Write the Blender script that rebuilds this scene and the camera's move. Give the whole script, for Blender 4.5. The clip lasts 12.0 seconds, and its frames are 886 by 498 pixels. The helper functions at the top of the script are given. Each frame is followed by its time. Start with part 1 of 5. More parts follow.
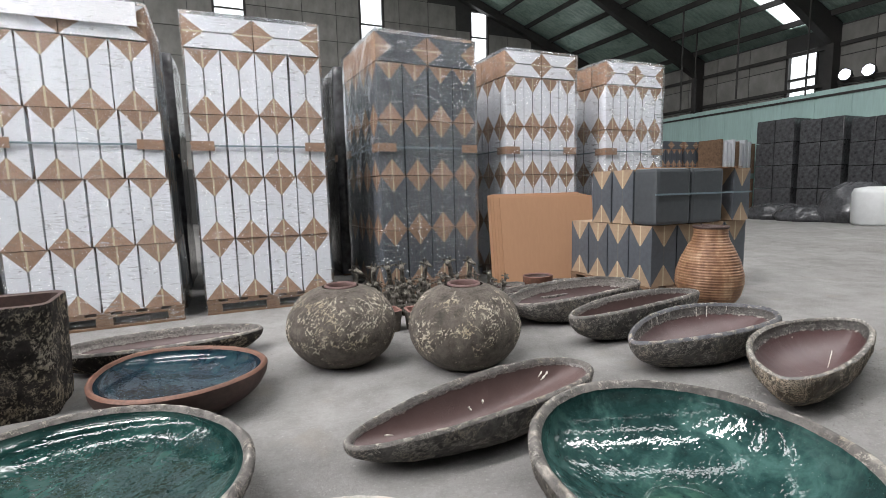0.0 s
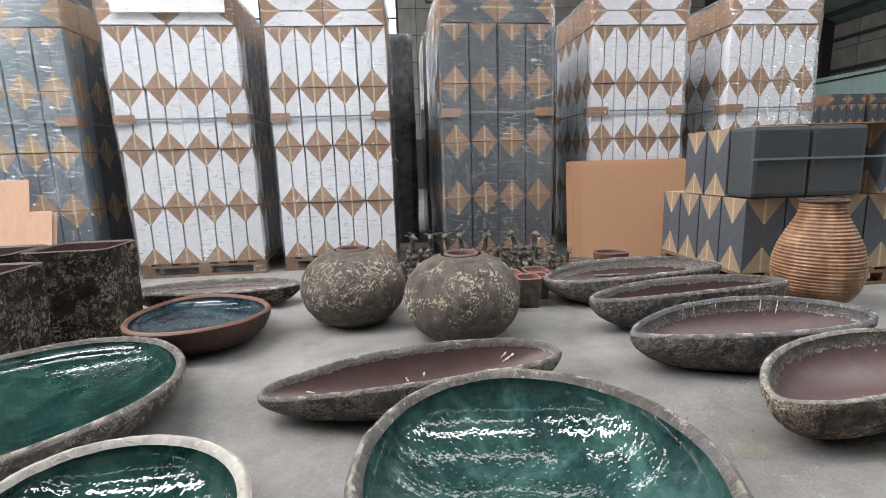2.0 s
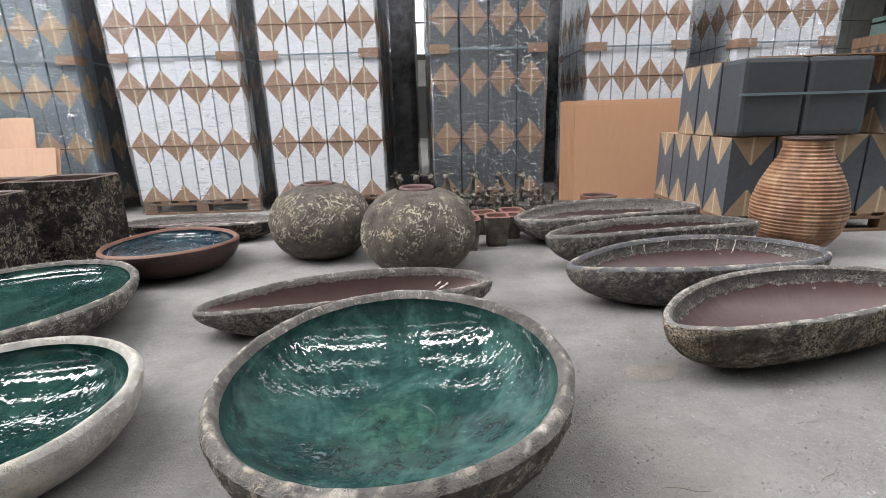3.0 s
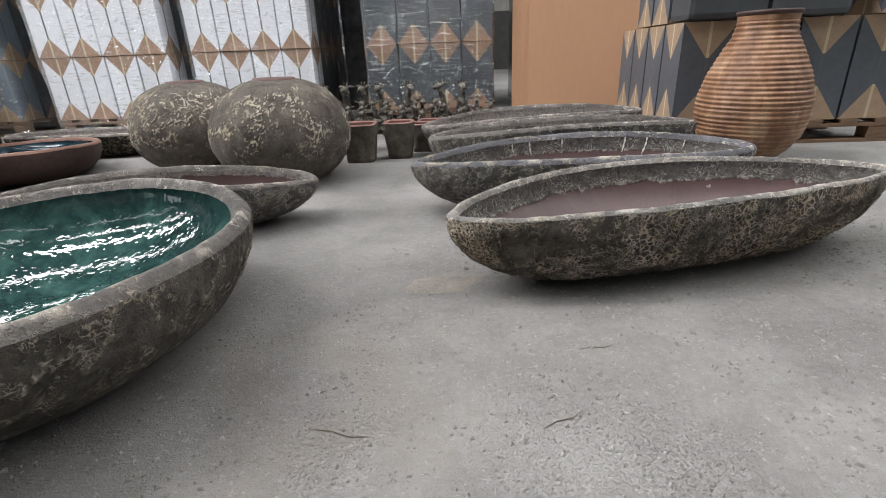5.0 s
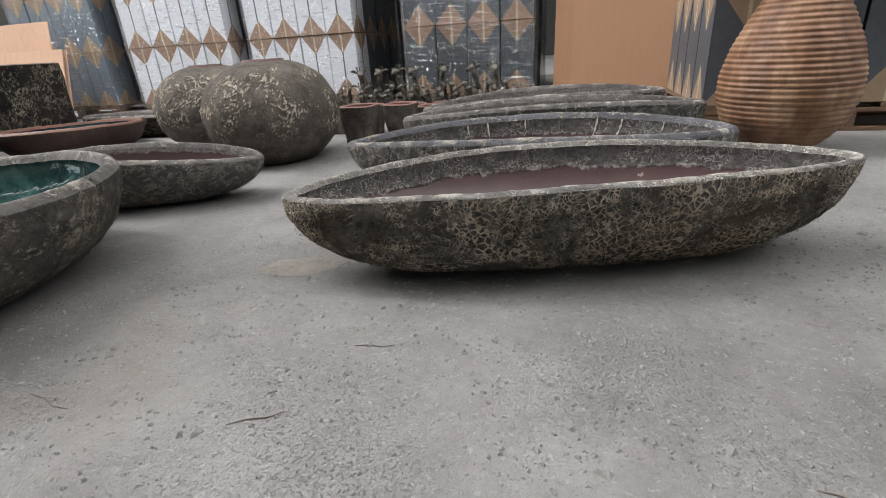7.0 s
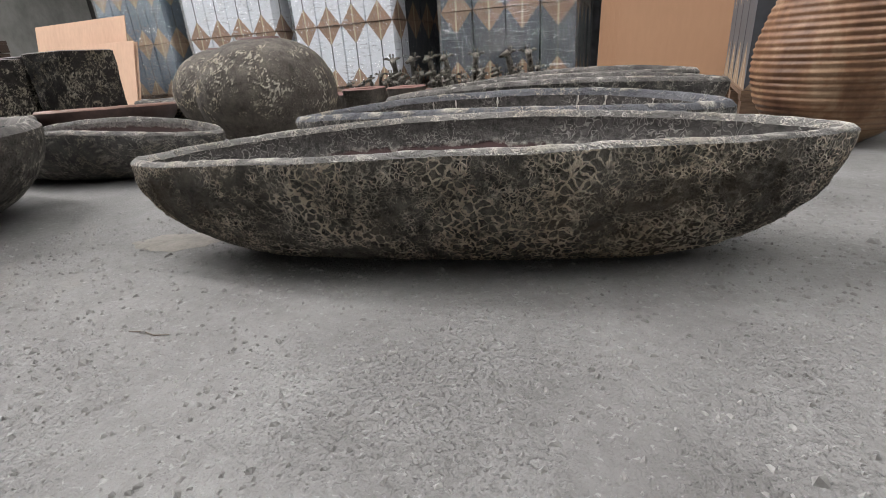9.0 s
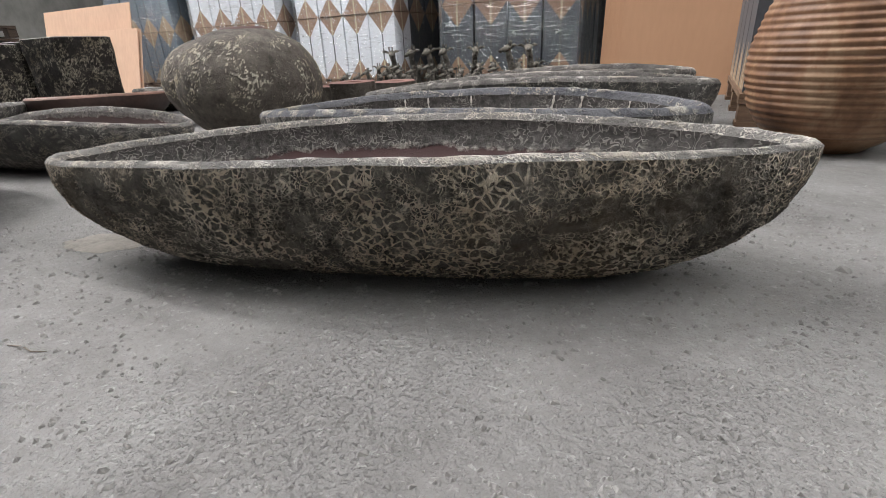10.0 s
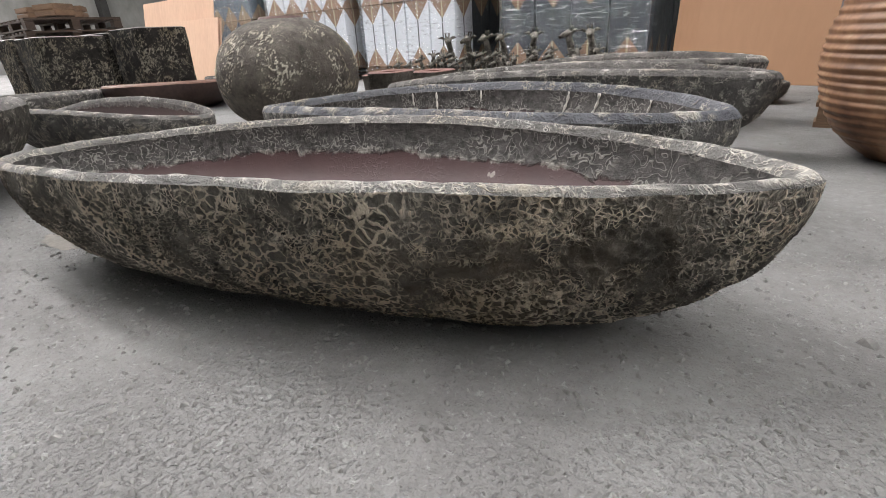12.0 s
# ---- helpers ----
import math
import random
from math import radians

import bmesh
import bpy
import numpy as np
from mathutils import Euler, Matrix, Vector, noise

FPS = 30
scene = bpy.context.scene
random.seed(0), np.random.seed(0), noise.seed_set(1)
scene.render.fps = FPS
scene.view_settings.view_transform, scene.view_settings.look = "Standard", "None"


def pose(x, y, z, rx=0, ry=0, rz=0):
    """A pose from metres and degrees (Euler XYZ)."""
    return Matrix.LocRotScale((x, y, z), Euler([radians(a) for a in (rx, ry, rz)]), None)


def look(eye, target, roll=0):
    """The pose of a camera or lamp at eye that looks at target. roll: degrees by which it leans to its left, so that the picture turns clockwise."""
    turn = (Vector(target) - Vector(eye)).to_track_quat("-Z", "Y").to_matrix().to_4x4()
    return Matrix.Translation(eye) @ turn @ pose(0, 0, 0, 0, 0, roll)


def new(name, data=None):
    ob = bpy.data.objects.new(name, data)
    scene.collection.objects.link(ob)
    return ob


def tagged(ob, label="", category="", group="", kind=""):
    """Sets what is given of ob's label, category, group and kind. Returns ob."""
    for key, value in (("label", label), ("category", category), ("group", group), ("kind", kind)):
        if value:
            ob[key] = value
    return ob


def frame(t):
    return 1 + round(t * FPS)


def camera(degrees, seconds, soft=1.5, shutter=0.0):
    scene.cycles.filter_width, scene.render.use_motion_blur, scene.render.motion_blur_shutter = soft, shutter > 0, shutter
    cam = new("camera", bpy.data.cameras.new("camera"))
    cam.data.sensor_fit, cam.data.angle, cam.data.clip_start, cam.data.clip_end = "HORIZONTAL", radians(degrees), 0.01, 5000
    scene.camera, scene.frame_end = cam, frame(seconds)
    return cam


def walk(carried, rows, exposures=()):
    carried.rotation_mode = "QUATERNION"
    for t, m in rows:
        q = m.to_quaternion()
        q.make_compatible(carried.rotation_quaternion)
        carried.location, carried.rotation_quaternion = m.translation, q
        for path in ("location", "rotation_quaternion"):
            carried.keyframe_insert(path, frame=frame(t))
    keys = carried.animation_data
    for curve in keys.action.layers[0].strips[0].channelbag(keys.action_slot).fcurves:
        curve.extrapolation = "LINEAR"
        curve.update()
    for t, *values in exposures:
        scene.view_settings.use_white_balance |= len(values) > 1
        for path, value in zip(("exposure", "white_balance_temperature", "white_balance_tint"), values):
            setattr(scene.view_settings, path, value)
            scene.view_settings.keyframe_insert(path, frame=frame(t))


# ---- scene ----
cam = camera(85.6, 12.0, soft=0.3)
PATH = [
    (0, (2.529, 1.55, 0.993), (2.249, 3.515, 0.748), -1.4),
    (0.5, (2.786, 1.554, 1.014), (2.299, 3.48, 0.784), -0.8),
    (1, (2.961, 1.652, 1.017), (2.316, 3.532, 0.79), -0.6),
    (1.5, (3.132, 1.828, 1.001), (2.339, 3.646, 0.749), -0.9),
    (2, (3.35, 1.905, 0.941), (2.447, 3.655, 0.592), -1.7),
    (2.5, (3.576, 1.941, 0.905), (2.568, 3.606, 0.444), -2.0),
    (3, (3.75, 2.071, 0.838), (2.739, 3.71, 0.3), -1.6),
    (3.5, (3.874, 2.286, 0.736), (2.866, 3.902, 0.126), -0.0),
    (3.7, (3.916, 2.357, 0.681), (2.915, 3.967, 0.042), -0.2),
    (5.3, (4.261, 2.855, 0.527), (3.153, 4.334, -0.239), -2.5),
    (5.5, (4.285, 2.929, 0.523), (3.149, 4.381, -0.253), -2.5),
    (6, (4.355, 3.03, 0.481), (3.169, 4.429, -0.316), -2.3),
    (6.5, (4.464, 3.087, 0.44), (3.19, 4.406, -0.359), -2.9),
    (7, (4.604, 3.179, 0.466), (3.234, 4.413, -0.308), -3.7),
    (7.2, (4.649, 3.22, 0.483), (3.245, 4.418, -0.287), -3.6),
    (8.8, (4.725, 3.559, 0.344), (3.173, 4.57, -0.411), -3.8),
    (9, (4.738, 3.596, 0.345), (3.169, 4.58, -0.41), -4.0),
    (9.5, (4.754, 3.683, 0.341), (3.169, 4.634, -0.422), -3.5),
    (10, (4.751, 3.757, 0.343), (3.161, 4.69, -0.433), -2.9),
    (10.5, (4.746, 3.82, 0.347), (3.169, 4.745, -0.462), -2.4),
    (11, (4.735, 3.896, 0.322), (3.127, 4.771, -0.485), -2.0),
    (11.5, (4.739, 3.958, 0.315), (3.077, 4.721, -0.493), -2.6),
    (12, (4.746, 4.012, 0.347), (3.033, 4.65, -0.465), -3.6),
]
EXPOSURES = [(0, -0.12), (3.5, 0.02), (7.2, -0.17), (9, -0.13), (12, 0.1)]
walk(cam, [(t, look(eye, target, roll)) for t, eye, target, roll in PATH], EXPOSURES)

# ---------------------------------------------------------------- world and light
ORIGIN, TURN_DEG = Vector((0.03, 5.15, 0.0)), 32.0
HALL = Matrix.Translation(ORIGIN) @ Matrix.Rotation(radians(TURN_DEG), 4, "Z")   # u along the stacks, v into the hall


def hall(u, v, z=0.0, turn=0.0):
    return HALL @ Matrix.Translation((u, v, z)) @ Matrix.Rotation(radians(turn), 4, "Z")


EAVE_U, EAVE_Z, RIDGE_U, PITCH = 18.5, 5.99, 0.0, 0.355
RIDGE_Z = EAVE_Z + PITCH * (EAVE_U - RIDGE_U)
GABLE_V, BACK_V = 14.5, -16.0
DOORS = ((-14.3, -11.2, 3.4), (-15.2, -9.4, 4.4))      # open doorways: u range in the south wall, v range in the west wall, height
SLOPE = math.degrees(math.atan(PITCH))
SKYLIGHTS = {6.1: 0.5, 1.4: 0.7, -2.7: 3.6, -5.3: 0.9, -9.0: 0.1}      # v of the translucent roof strips, lamp power weight of each, set to shape the shadows

world = bpy.data.worlds.new("world")
scene.world = world
world.use_nodes = True
wn, wl = world.node_tree.nodes, world.node_tree.links
sky = wn.new("ShaderNodeTexSky")
sky.sky_type, sky.sun_disc, sky.sun_elevation, sky.sun_rotation = "NISHITA", False, radians(48), radians(150)
wn["Background"].inputs["Strength"].default_value = 0.16
wl.new(sky.outputs["Color"], wn["Background"].inputs["Color"])

sun_data = bpy.data.lights.new("sun", "SUN")
sun_data.energy, sun_data.angle, sun_data.color = 1.2, radians(12), (1.0, 0.97, 0.92)
sun = new("sun", sun_data)
sun.matrix_world = look((0, 0, 20), (0 + 4, 0 - 6, 0))

LAMP_POWER = 575.0
for side in (1, -1):
    for v in SKYLIGHTS:
        data = bpy.data.lights.new("skylight_glow", "AREA")
        data.shape, data.size, data.size_y = "RECTANGLE", 15.6, 0.62
        # lamps on the west slope are made stronger to steer the shadows
        data.energy, data.color = LAMP_POWER * SKYLIGHTS[v] * (0.5 if side > 0 else 1.5), (1.0, 0.97, 0.985)
        lamp = new("skylight_glow", data)
        u = RIDGE_U + side * 8.6
        z = RIDGE_Z - PITCH * 8.6 + 0.02
        lamp.matrix_world = hall(u, v, z) @ Matrix.Rotation(radians(side * SLOPE), 4, "Y")

(d0, d1, dh), (e0, e1, eh) = DOORS
for (u, v, turn), wide, high in (((0.5 * (d0 + d1), BACK_V - 0.1, 0), d1 - d0, dh), ((-EAVE_U - 0.1, 0.5 * (e0 + e1), -90), e1 - e0, eh)):
    data = bpy.data.lights.new("doorway_daylight", "AREA")
    data.shape, data.size, data.size_y = "RECTANGLE", wide - 0.1, high - 0.1
    data.energy, data.color = 20.0 if turn == 0 else 130.0, (0.86, 0.94, 1.0)
    lamp = new("doorway_daylight", data)
    lamp.matrix_world = hall(u, v, high / 2, turn) @ Matrix.Rotation(radians(90), 4, "X")

# ---------------------------------------------------------------- materials


class Nodes:
    """A short way to write a node material."""

    def __init__(self, name):
        self.mat = bpy.data.materials.new(name)
        self.mat.use_nodes = True
        self.tree = self.mat.node_tree
        self.tree.nodes.clear()
        self.out = self.tree.nodes.new("ShaderNodeOutputMaterial")

    def add(self, kind, ins=None, **attrs):
        n = self.tree.nodes.new("ShaderNode" + kind)
        for k, v in attrs.items():
            setattr(n, k, v)
        for k, v in (ins or {}).items():
            self.put(n, k, v)
        return n

    def put(self, n, k, v):
        if isinstance(v, bpy.types.NodeSocket):
            self.tree.links.new(v, n.inputs[k])
        else:
            n.inputs[k].default_value = v

    def coords(self, scale=(1, 1, 1), kind="Object"):
        tc = self.add("TexCoord")
        return self.add("Mapping", {"Vector": tc.outputs[kind], "Scale": scale}).outputs[0]

    def noise(self, vec, scale, detail=4.0, rough=0.55, warp=0.0):
        return self.add("TexNoise", {"Vector": vec, "Scale": scale, "Detail": detail, "Roughness": rough, "Distortion": warp}).outputs[0]

    def ramp(self, fac, stops):
        n = self.add("ValToRGB", {"Fac": fac})
        els = n.color_ramp.elements
        while len(els) < len(stops):
            els.new(0.5)
        for el, (pos, col) in zip(els, stops):
            el.position = pos
            el.color = (*col, 1) if not isinstance(col, (int, float)) else (col, col, col, 1)
        return n.outputs[0]

    def mix(self, fac, a, b, how="MIX"):
        n = self.add("Mix", data_type="RGBA", blend_type=how)
        for i, v in ((0, fac), (6, a), (7, b)):
            if isinstance(v, bpy.types.NodeSocket):
                self.tree.links.new(v, n.inputs[i])
            elif i == 0:
                n.inputs[0].default_value = v
            else:
                n.inputs[i].default_value = (*v, 1)
        return n.outputs[2]

    def math(self, op, a, b=0.5, clamp=False):
        n = self.add("Math", operation=op, use_clamp=clamp)
        self.put(n, 0, a)
        self.put(n, 1, b)
        return n.outputs[0]

    def bump(self, height, strength=0.5, dist=0.01, normal=None):
        ins = {"Height": height, "Strength": strength, "Distance": dist}
        if normal is not None:
            ins["Normal"] = normal
        return self.add("Bump", ins).outputs[0]

    def finish(self, color, rough=0.6, normal=None, metal=0.0, spec=0.5, coat=0.0, coat_rough=0.05):
        ins = {"Base Color": color if isinstance(color, bpy.types.NodeSocket) else (*color, 1), "Roughness": rough, "Metallic": metal,
               "Specular IOR Level": spec, "Coat Weight": coat, "Coat Roughness": coat_rough}
        if normal is not None:
            ins["Normal"] = normal
        b = self.add("BsdfPrincipled", ins)
        self.tree.links.new(b.outputs[0], self.out.inputs[0])
        return self.mat


def mat_plain(name, color, rough=0.6, grain=40.0, vary=0.15, metal=0.0, bump=0.1, stretch=(1, 1, 1), spec=0.5):
    n = Nodes(name)
    vec = n.coords(stretch)
    fine = n.noise(vec, grain, 5, 0.6)
    big = n.noise(vec, grain * 0.09, 3, 0.5)
    both = n.math("ADD", n.math("MULTIPLY", fine, 0.5), n.math("MULTIPLY", big, 0.5))
    dark = tuple(c * (1 - vary * 1.6) for c in color)
    light = tuple(min(1, c * (1 + vary)) for c in color)
    col = n.ramp(both, [(0.3, dark), (0.7, light)])
    shift = n.add("ObjectInfo").outputs["Random"]
    col = n.mix(n.math("MULTIPLY", shift, 0.22), col, dark)
    return n.finish(col, rough, n.bump(fine, bump, 0.004), metal, spec)


def mat_lava(name, dark=(0.035, 0.032, 0.030), mid=(0.105, 0.095, 0.085), cream=(0.50, 0.455, 0.375), fine=85.0, moss=0.0, extra=0.6, body=0.6, line=0.13, bare=0.40, mesh_net=0.25, pits=0.0):
    """Cratered stoneware: the modelled crust carries cream slip on its ridges, the pits are painted dark with their
    shade.
    """
    n = Nodes(name)
    vec = n.coords()
    crust = n.add("Attribute", attribute_name="crust").outputs["Fac"]
    warp = n.add("TexNoise", {"Vector": vec, "Scale": 40.0, "Detail": 3.0, "Roughness": 0.6})
    off = n.add("VectorMath", {0: warp.outputs[1], 1: (0.5, 0.5, 0.5)}, operation="SUBTRACT")
    off2 = n.add("VectorMath", {0: off.outputs[0], "Scale": 0.02}, operation="SCALE")
    wv = n.add("VectorMath", {0: vec, 1: off2.outputs[0]}, operation="ADD").outputs[0]
    edge = n.add("TexVoronoi", {"Vector": wv, "Scale": fine}, feature="DISTANCE_TO_EDGE").outputs["Distance"]
    net = n.ramp(edge, [(line * 0.25, 1.0), (line, 0.0)])
    worms = []
    for scale, gain, at in ((fine * 0.8, 1.0, 0.5), (fine * 1.35, 0.85, 0.47)):
        field = n.noise(wv, scale, 1.2, 0.4, 0.4)
        worms.append(n.math("MULTIPLY", n.ramp(n.math("ABSOLUTE", n.math("SUBTRACT", field, at)), [(0.014, 1.0), (0.05, 0.0)]), gain))
    breaks = n.ramp(n.noise(vec, 38.0, 3, 0.6), [(0.44, 0.15), (0.58, 1.0)])
    thin = n.math("MULTIPLY", n.math("MAXIMUM", n.math("MAXIMUM", worms[0], worms[1]), n.math("MULTIPLY", net, mesh_net)), breaks)
    patch = n.ramp(n.noise(vec, 11.0, 6, 0.65, 0.8), [(bare, 0.0), (bare + 0.16, 1.0)])
    speck = n.ramp(n.noise(vec, 190.0, 4, 0.7), [(0.34, 0.5), (0.60, 1.0)])
    all_c = n.math("ADD", n.math("MULTIPLY", crust, body), n.math("MULTIPLY", n.math("MULTIPLY", thin, patch), extra), True)
    base = n.ramp(n.noise(vec, 17.0, 8, 0.7), [(0.34, dark), (0.66, mid)])
    tint = n.ramp(n.noise(vec, 5.0, 4, 0.6), [(0.38, cream), (0.66, tuple(c * f for c, f in zip(cream, (0.72, 0.66, 0.56))))])
    col = n.mix(n.math("MULTIPLY", n.ramp(all_c, [(0.10, 0.0), (0.48, 1.0)]), speck), base, tint)
    pit = n.ramp(n.add("TexVoronoi", {"Vector": wv, "Scale": fine * 0.95}).outputs["Distance"], [(0.20, 1.0), (0.34, 0.0)])
    if pits:
        # shade inside the pits, put into the colour
        col = n.mix(n.math("MULTIPLY", n.math("MULTIPLY", pit, patch), pits), col, tuple(c * 0.8 for c in dark))
    if moss:
        col = n.mix(n.math("MULTIPLY", n.ramp(n.noise(vec, 6.0, 4, 0.6, 0.5), [(0.52, 0.0), (0.68, 1.0)]), moss), col, (0.12, 0.105, 0.045))
    grime = n.ramp(n.noise(vec, 3.2, 5, 0.6), [(0.36, 0.75), (0.60, 1.08)])
    col = n.mix(1.0, col, grime, "MULTIPLY")
    h = n.math("ADD", n.math("MULTIPLY", thin, 0.8), n.math("ADD", n.math("MULTIPLY", n.noise(vec, 130.0, 6, 0.72), 0.8), n.math("SUBTRACT", n.math("MULTIPLY", crust, 0.6), n.math("MULTIPLY", pit, pits))))
    return n.finish(col, 0.85, n.bump(h, 1.0, 0.006), 0.0, 0.2)


def mat_crater(name, dark, mid, cream, big=52.0, small=112.0, moss=0.3, cover=0.36):
    """Foamy lava glaze: round blisters of two sizes with cream walls, worn bare and dark in patches."""
    n = Nodes(name)
    vec = n.coords()
    crust = n.add("Attribute", attribute_name="crust").outputs["Fac"]
    warp = n.add("TexNoise", {"Vector": vec, "Scale": 30.0, "Detail": 3.0, "Roughness": 0.6})
    off = n.add("VectorMath", {0: warp.outputs[1], 1: (0.5, 0.5, 0.5)}, operation="SUBTRACT")
    off2 = n.add("VectorMath", {0: off.outputs[0], "Scale": 0.024}, operation="SCALE")
    wv = n.add("VectorMath", {0: vec, 1: off2.outputs[0]}, operation="ADD").outputs[0]
    nets, bowls = [], []
    loose = n.math("MULTIPLY", n.math("SUBTRACT", n.noise(vec, 40.0, 3, 0.6), 0.5), 0.16)
    for scale in (big, small):
        edge = n.add("TexVoronoi", {"Vector": wv, "Scale": scale, "Randomness": 1.0}, feature="DISTANCE_TO_EDGE").outputs["Distance"]
        nets.append(n.ramp(n.math("ADD", edge, loose), [(0.05, 1.0), (0.15, 0.0)]))
        bowls.append(n.ramp(edge, [(0.02, 1.0), (0.40, 0.0)]))
    where = n.ramp(n.noise(vec, 8.0, 3, 0.5), [(0.50, 0.0), (0.60, 1.0)])
    net = n.mix(where, nets[1], nets[0])
    bowl = n.mix(where, bowls[1], bowls[0])
    field = n.noise(wv, 78.0, 1.5, 0.45, 0.6)
    worm = n.ramp(n.math("ABSOLUTE", n.math("SUBTRACT", field, 0.5)), [(0.012, 1.0), (0.05, 0.0)])
    net = n.math("MAXIMUM", net, n.math("MULTIPLY", worm, n.math("SUBTRACT", 0.8, n.math("MULTIPLY", where, 0.55))))
    patch = n.ramp(n.noise(vec, 8.5, 6, 0.68, 0.7), [(cover, 0.07), (cover + 0.22, 1.0)])
    broken = n.ramp(n.noise(vec, 55.0, 4, 0.65), [(0.36, 0.3), (0.56, 1.0)])
    slip = n.math("MULTIPLY", n.math("MULTIPLY", net, patch), broken)
    base = n.ramp(n.noise(vec, 26.0, 8, 0.72), [(0.34, dark), (0.64, mid)])
    wash = n.ramp(n.noise(vec, 70.0, 6, 0.7), [(0.50, 0.0), (0.66, 0.6)])
    base = n.mix(n.math("MULTIPLY", wash, patch), base, tuple(0.55 * c for c in cream))
    brown = n.ramp(n.noise(vec, 4.5, 5, 0.6, 0.5), [(0.50, 0.0), (0.66, 1.0)])
    base = n.mix(n.math("MULTIPLY", brown, moss), base, (0.13, 0.095, 0.06))
    tint = n.ramp(n.noise(vec, 5.0, 4, 0.6), [(0.38, cream), (0.66, tuple(c * f for c, f in zip(cream, (0.78, 0.72, 0.62))))])
    col = n.mix(n.ramp(slip, [(0.10, 0.0), (0.55, 1.0)]), base, tint)
    pit = n.math("MULTIPLY", n.ramp(bowl, [(0.0, 1.0), (0.35, 0.0)]), n.ramp(n.noise(vec, 40.0, 2, 0.5), [(0.50, 0.0), (0.60, 0.8)]))
    # blister hollows darkened in colour, as shade would
    col = n.mix(n.math("MULTIPLY", pit, patch), col, tuple(c * 0.6 for c in dark))
    h = n.math("ADD", n.math("MULTIPLY", n.math("MULTIPLY", bowl, patch), 1.0), n.math("ADD", n.math("MULTIPLY", n.noise(vec, 150.0, 6, 0.75), 0.7), n.math("ADD", n.math("MULTIPLY", slip, 0.7), n.math("MULTIPLY", crust, 0.3))))
    return n.finish(col, 0.82, n.bump(h, 1.0, 0.011), 0.0, 0.25)


def mat_glaze(name, deep, mid, light, rough=0.03, ring=0.0):
    """Thick ceramic glaze: pooled, uneven colour under a wavy gloss."""
    n = Nodes(name)
    vec = n.coords()
    a = n.noise(vec, 5.0, 6, 0.6, 1.1)
    b = n.noise(vec, 24.0, 5, 0.65, 0.5)
    f = n.math("ADD", n.math("MULTIPLY", a, 0.72), n.math("MULTIPLY", b, 0.28))
    col = n.ramp(f, [(0.38, deep), (0.5, mid), (0.64, light)])
    specks = n.ramp(n.noise(vec, 130.0, 2, 0.5), [(0.70, 0.0), (0.76, 1.0)])
    col = n.mix(n.math("MULTIPLY", specks, 0.25), col, (0.35, 0.42, 0.36))
    wave = n.math("ADD", n.math("MULTIPLY", n.noise(vec, 30.0, 1, 0.4), 0.7), n.math("MULTIPLY", n.ramp(n.noise(vec, 75.0, 0.5, 0.4), [(0.5, 0.0), (0.75, 1.0)]), 0.48))
    normal = n.bump(wave, 0.15, 0.004)
    if ring:
        xyz = n.add("SeparateXYZ", {0: vec})
        far = n.math("SQRT", n.math("ADD", n.math("MULTIPLY", xyz.outputs[0], xyz.outputs[0]), n.math("MULTIPLY", xyz.outputs[1], xyz.outputs[1])))
        off = n.math("ABSOLUTE", n.math("SUBTRACT", n.math("ADD", far, n.math("MULTIPLY", b, 0.012)), ring))
        seam = n.ramp(off, [(0.0, 1.0), (0.006, 0.0)])
        normal = n.bump(seam, 0.5, 0.002, normal)
        pool = n.ramp(far, [(ring * 0.6, 0.55), (ring * 1.5, 0.0)])
        col = n.mix(n.math("MULTIPLY", pool, n.ramp(b, [(0.4, 0.2), (0.6, 1.0)])), col, tuple(c * f for c, f in zip(light, (1.0, 1.05, 0.8))))
    return n.finish(col, rough, normal, 0.0, 0.5, 0.0, 0.03)


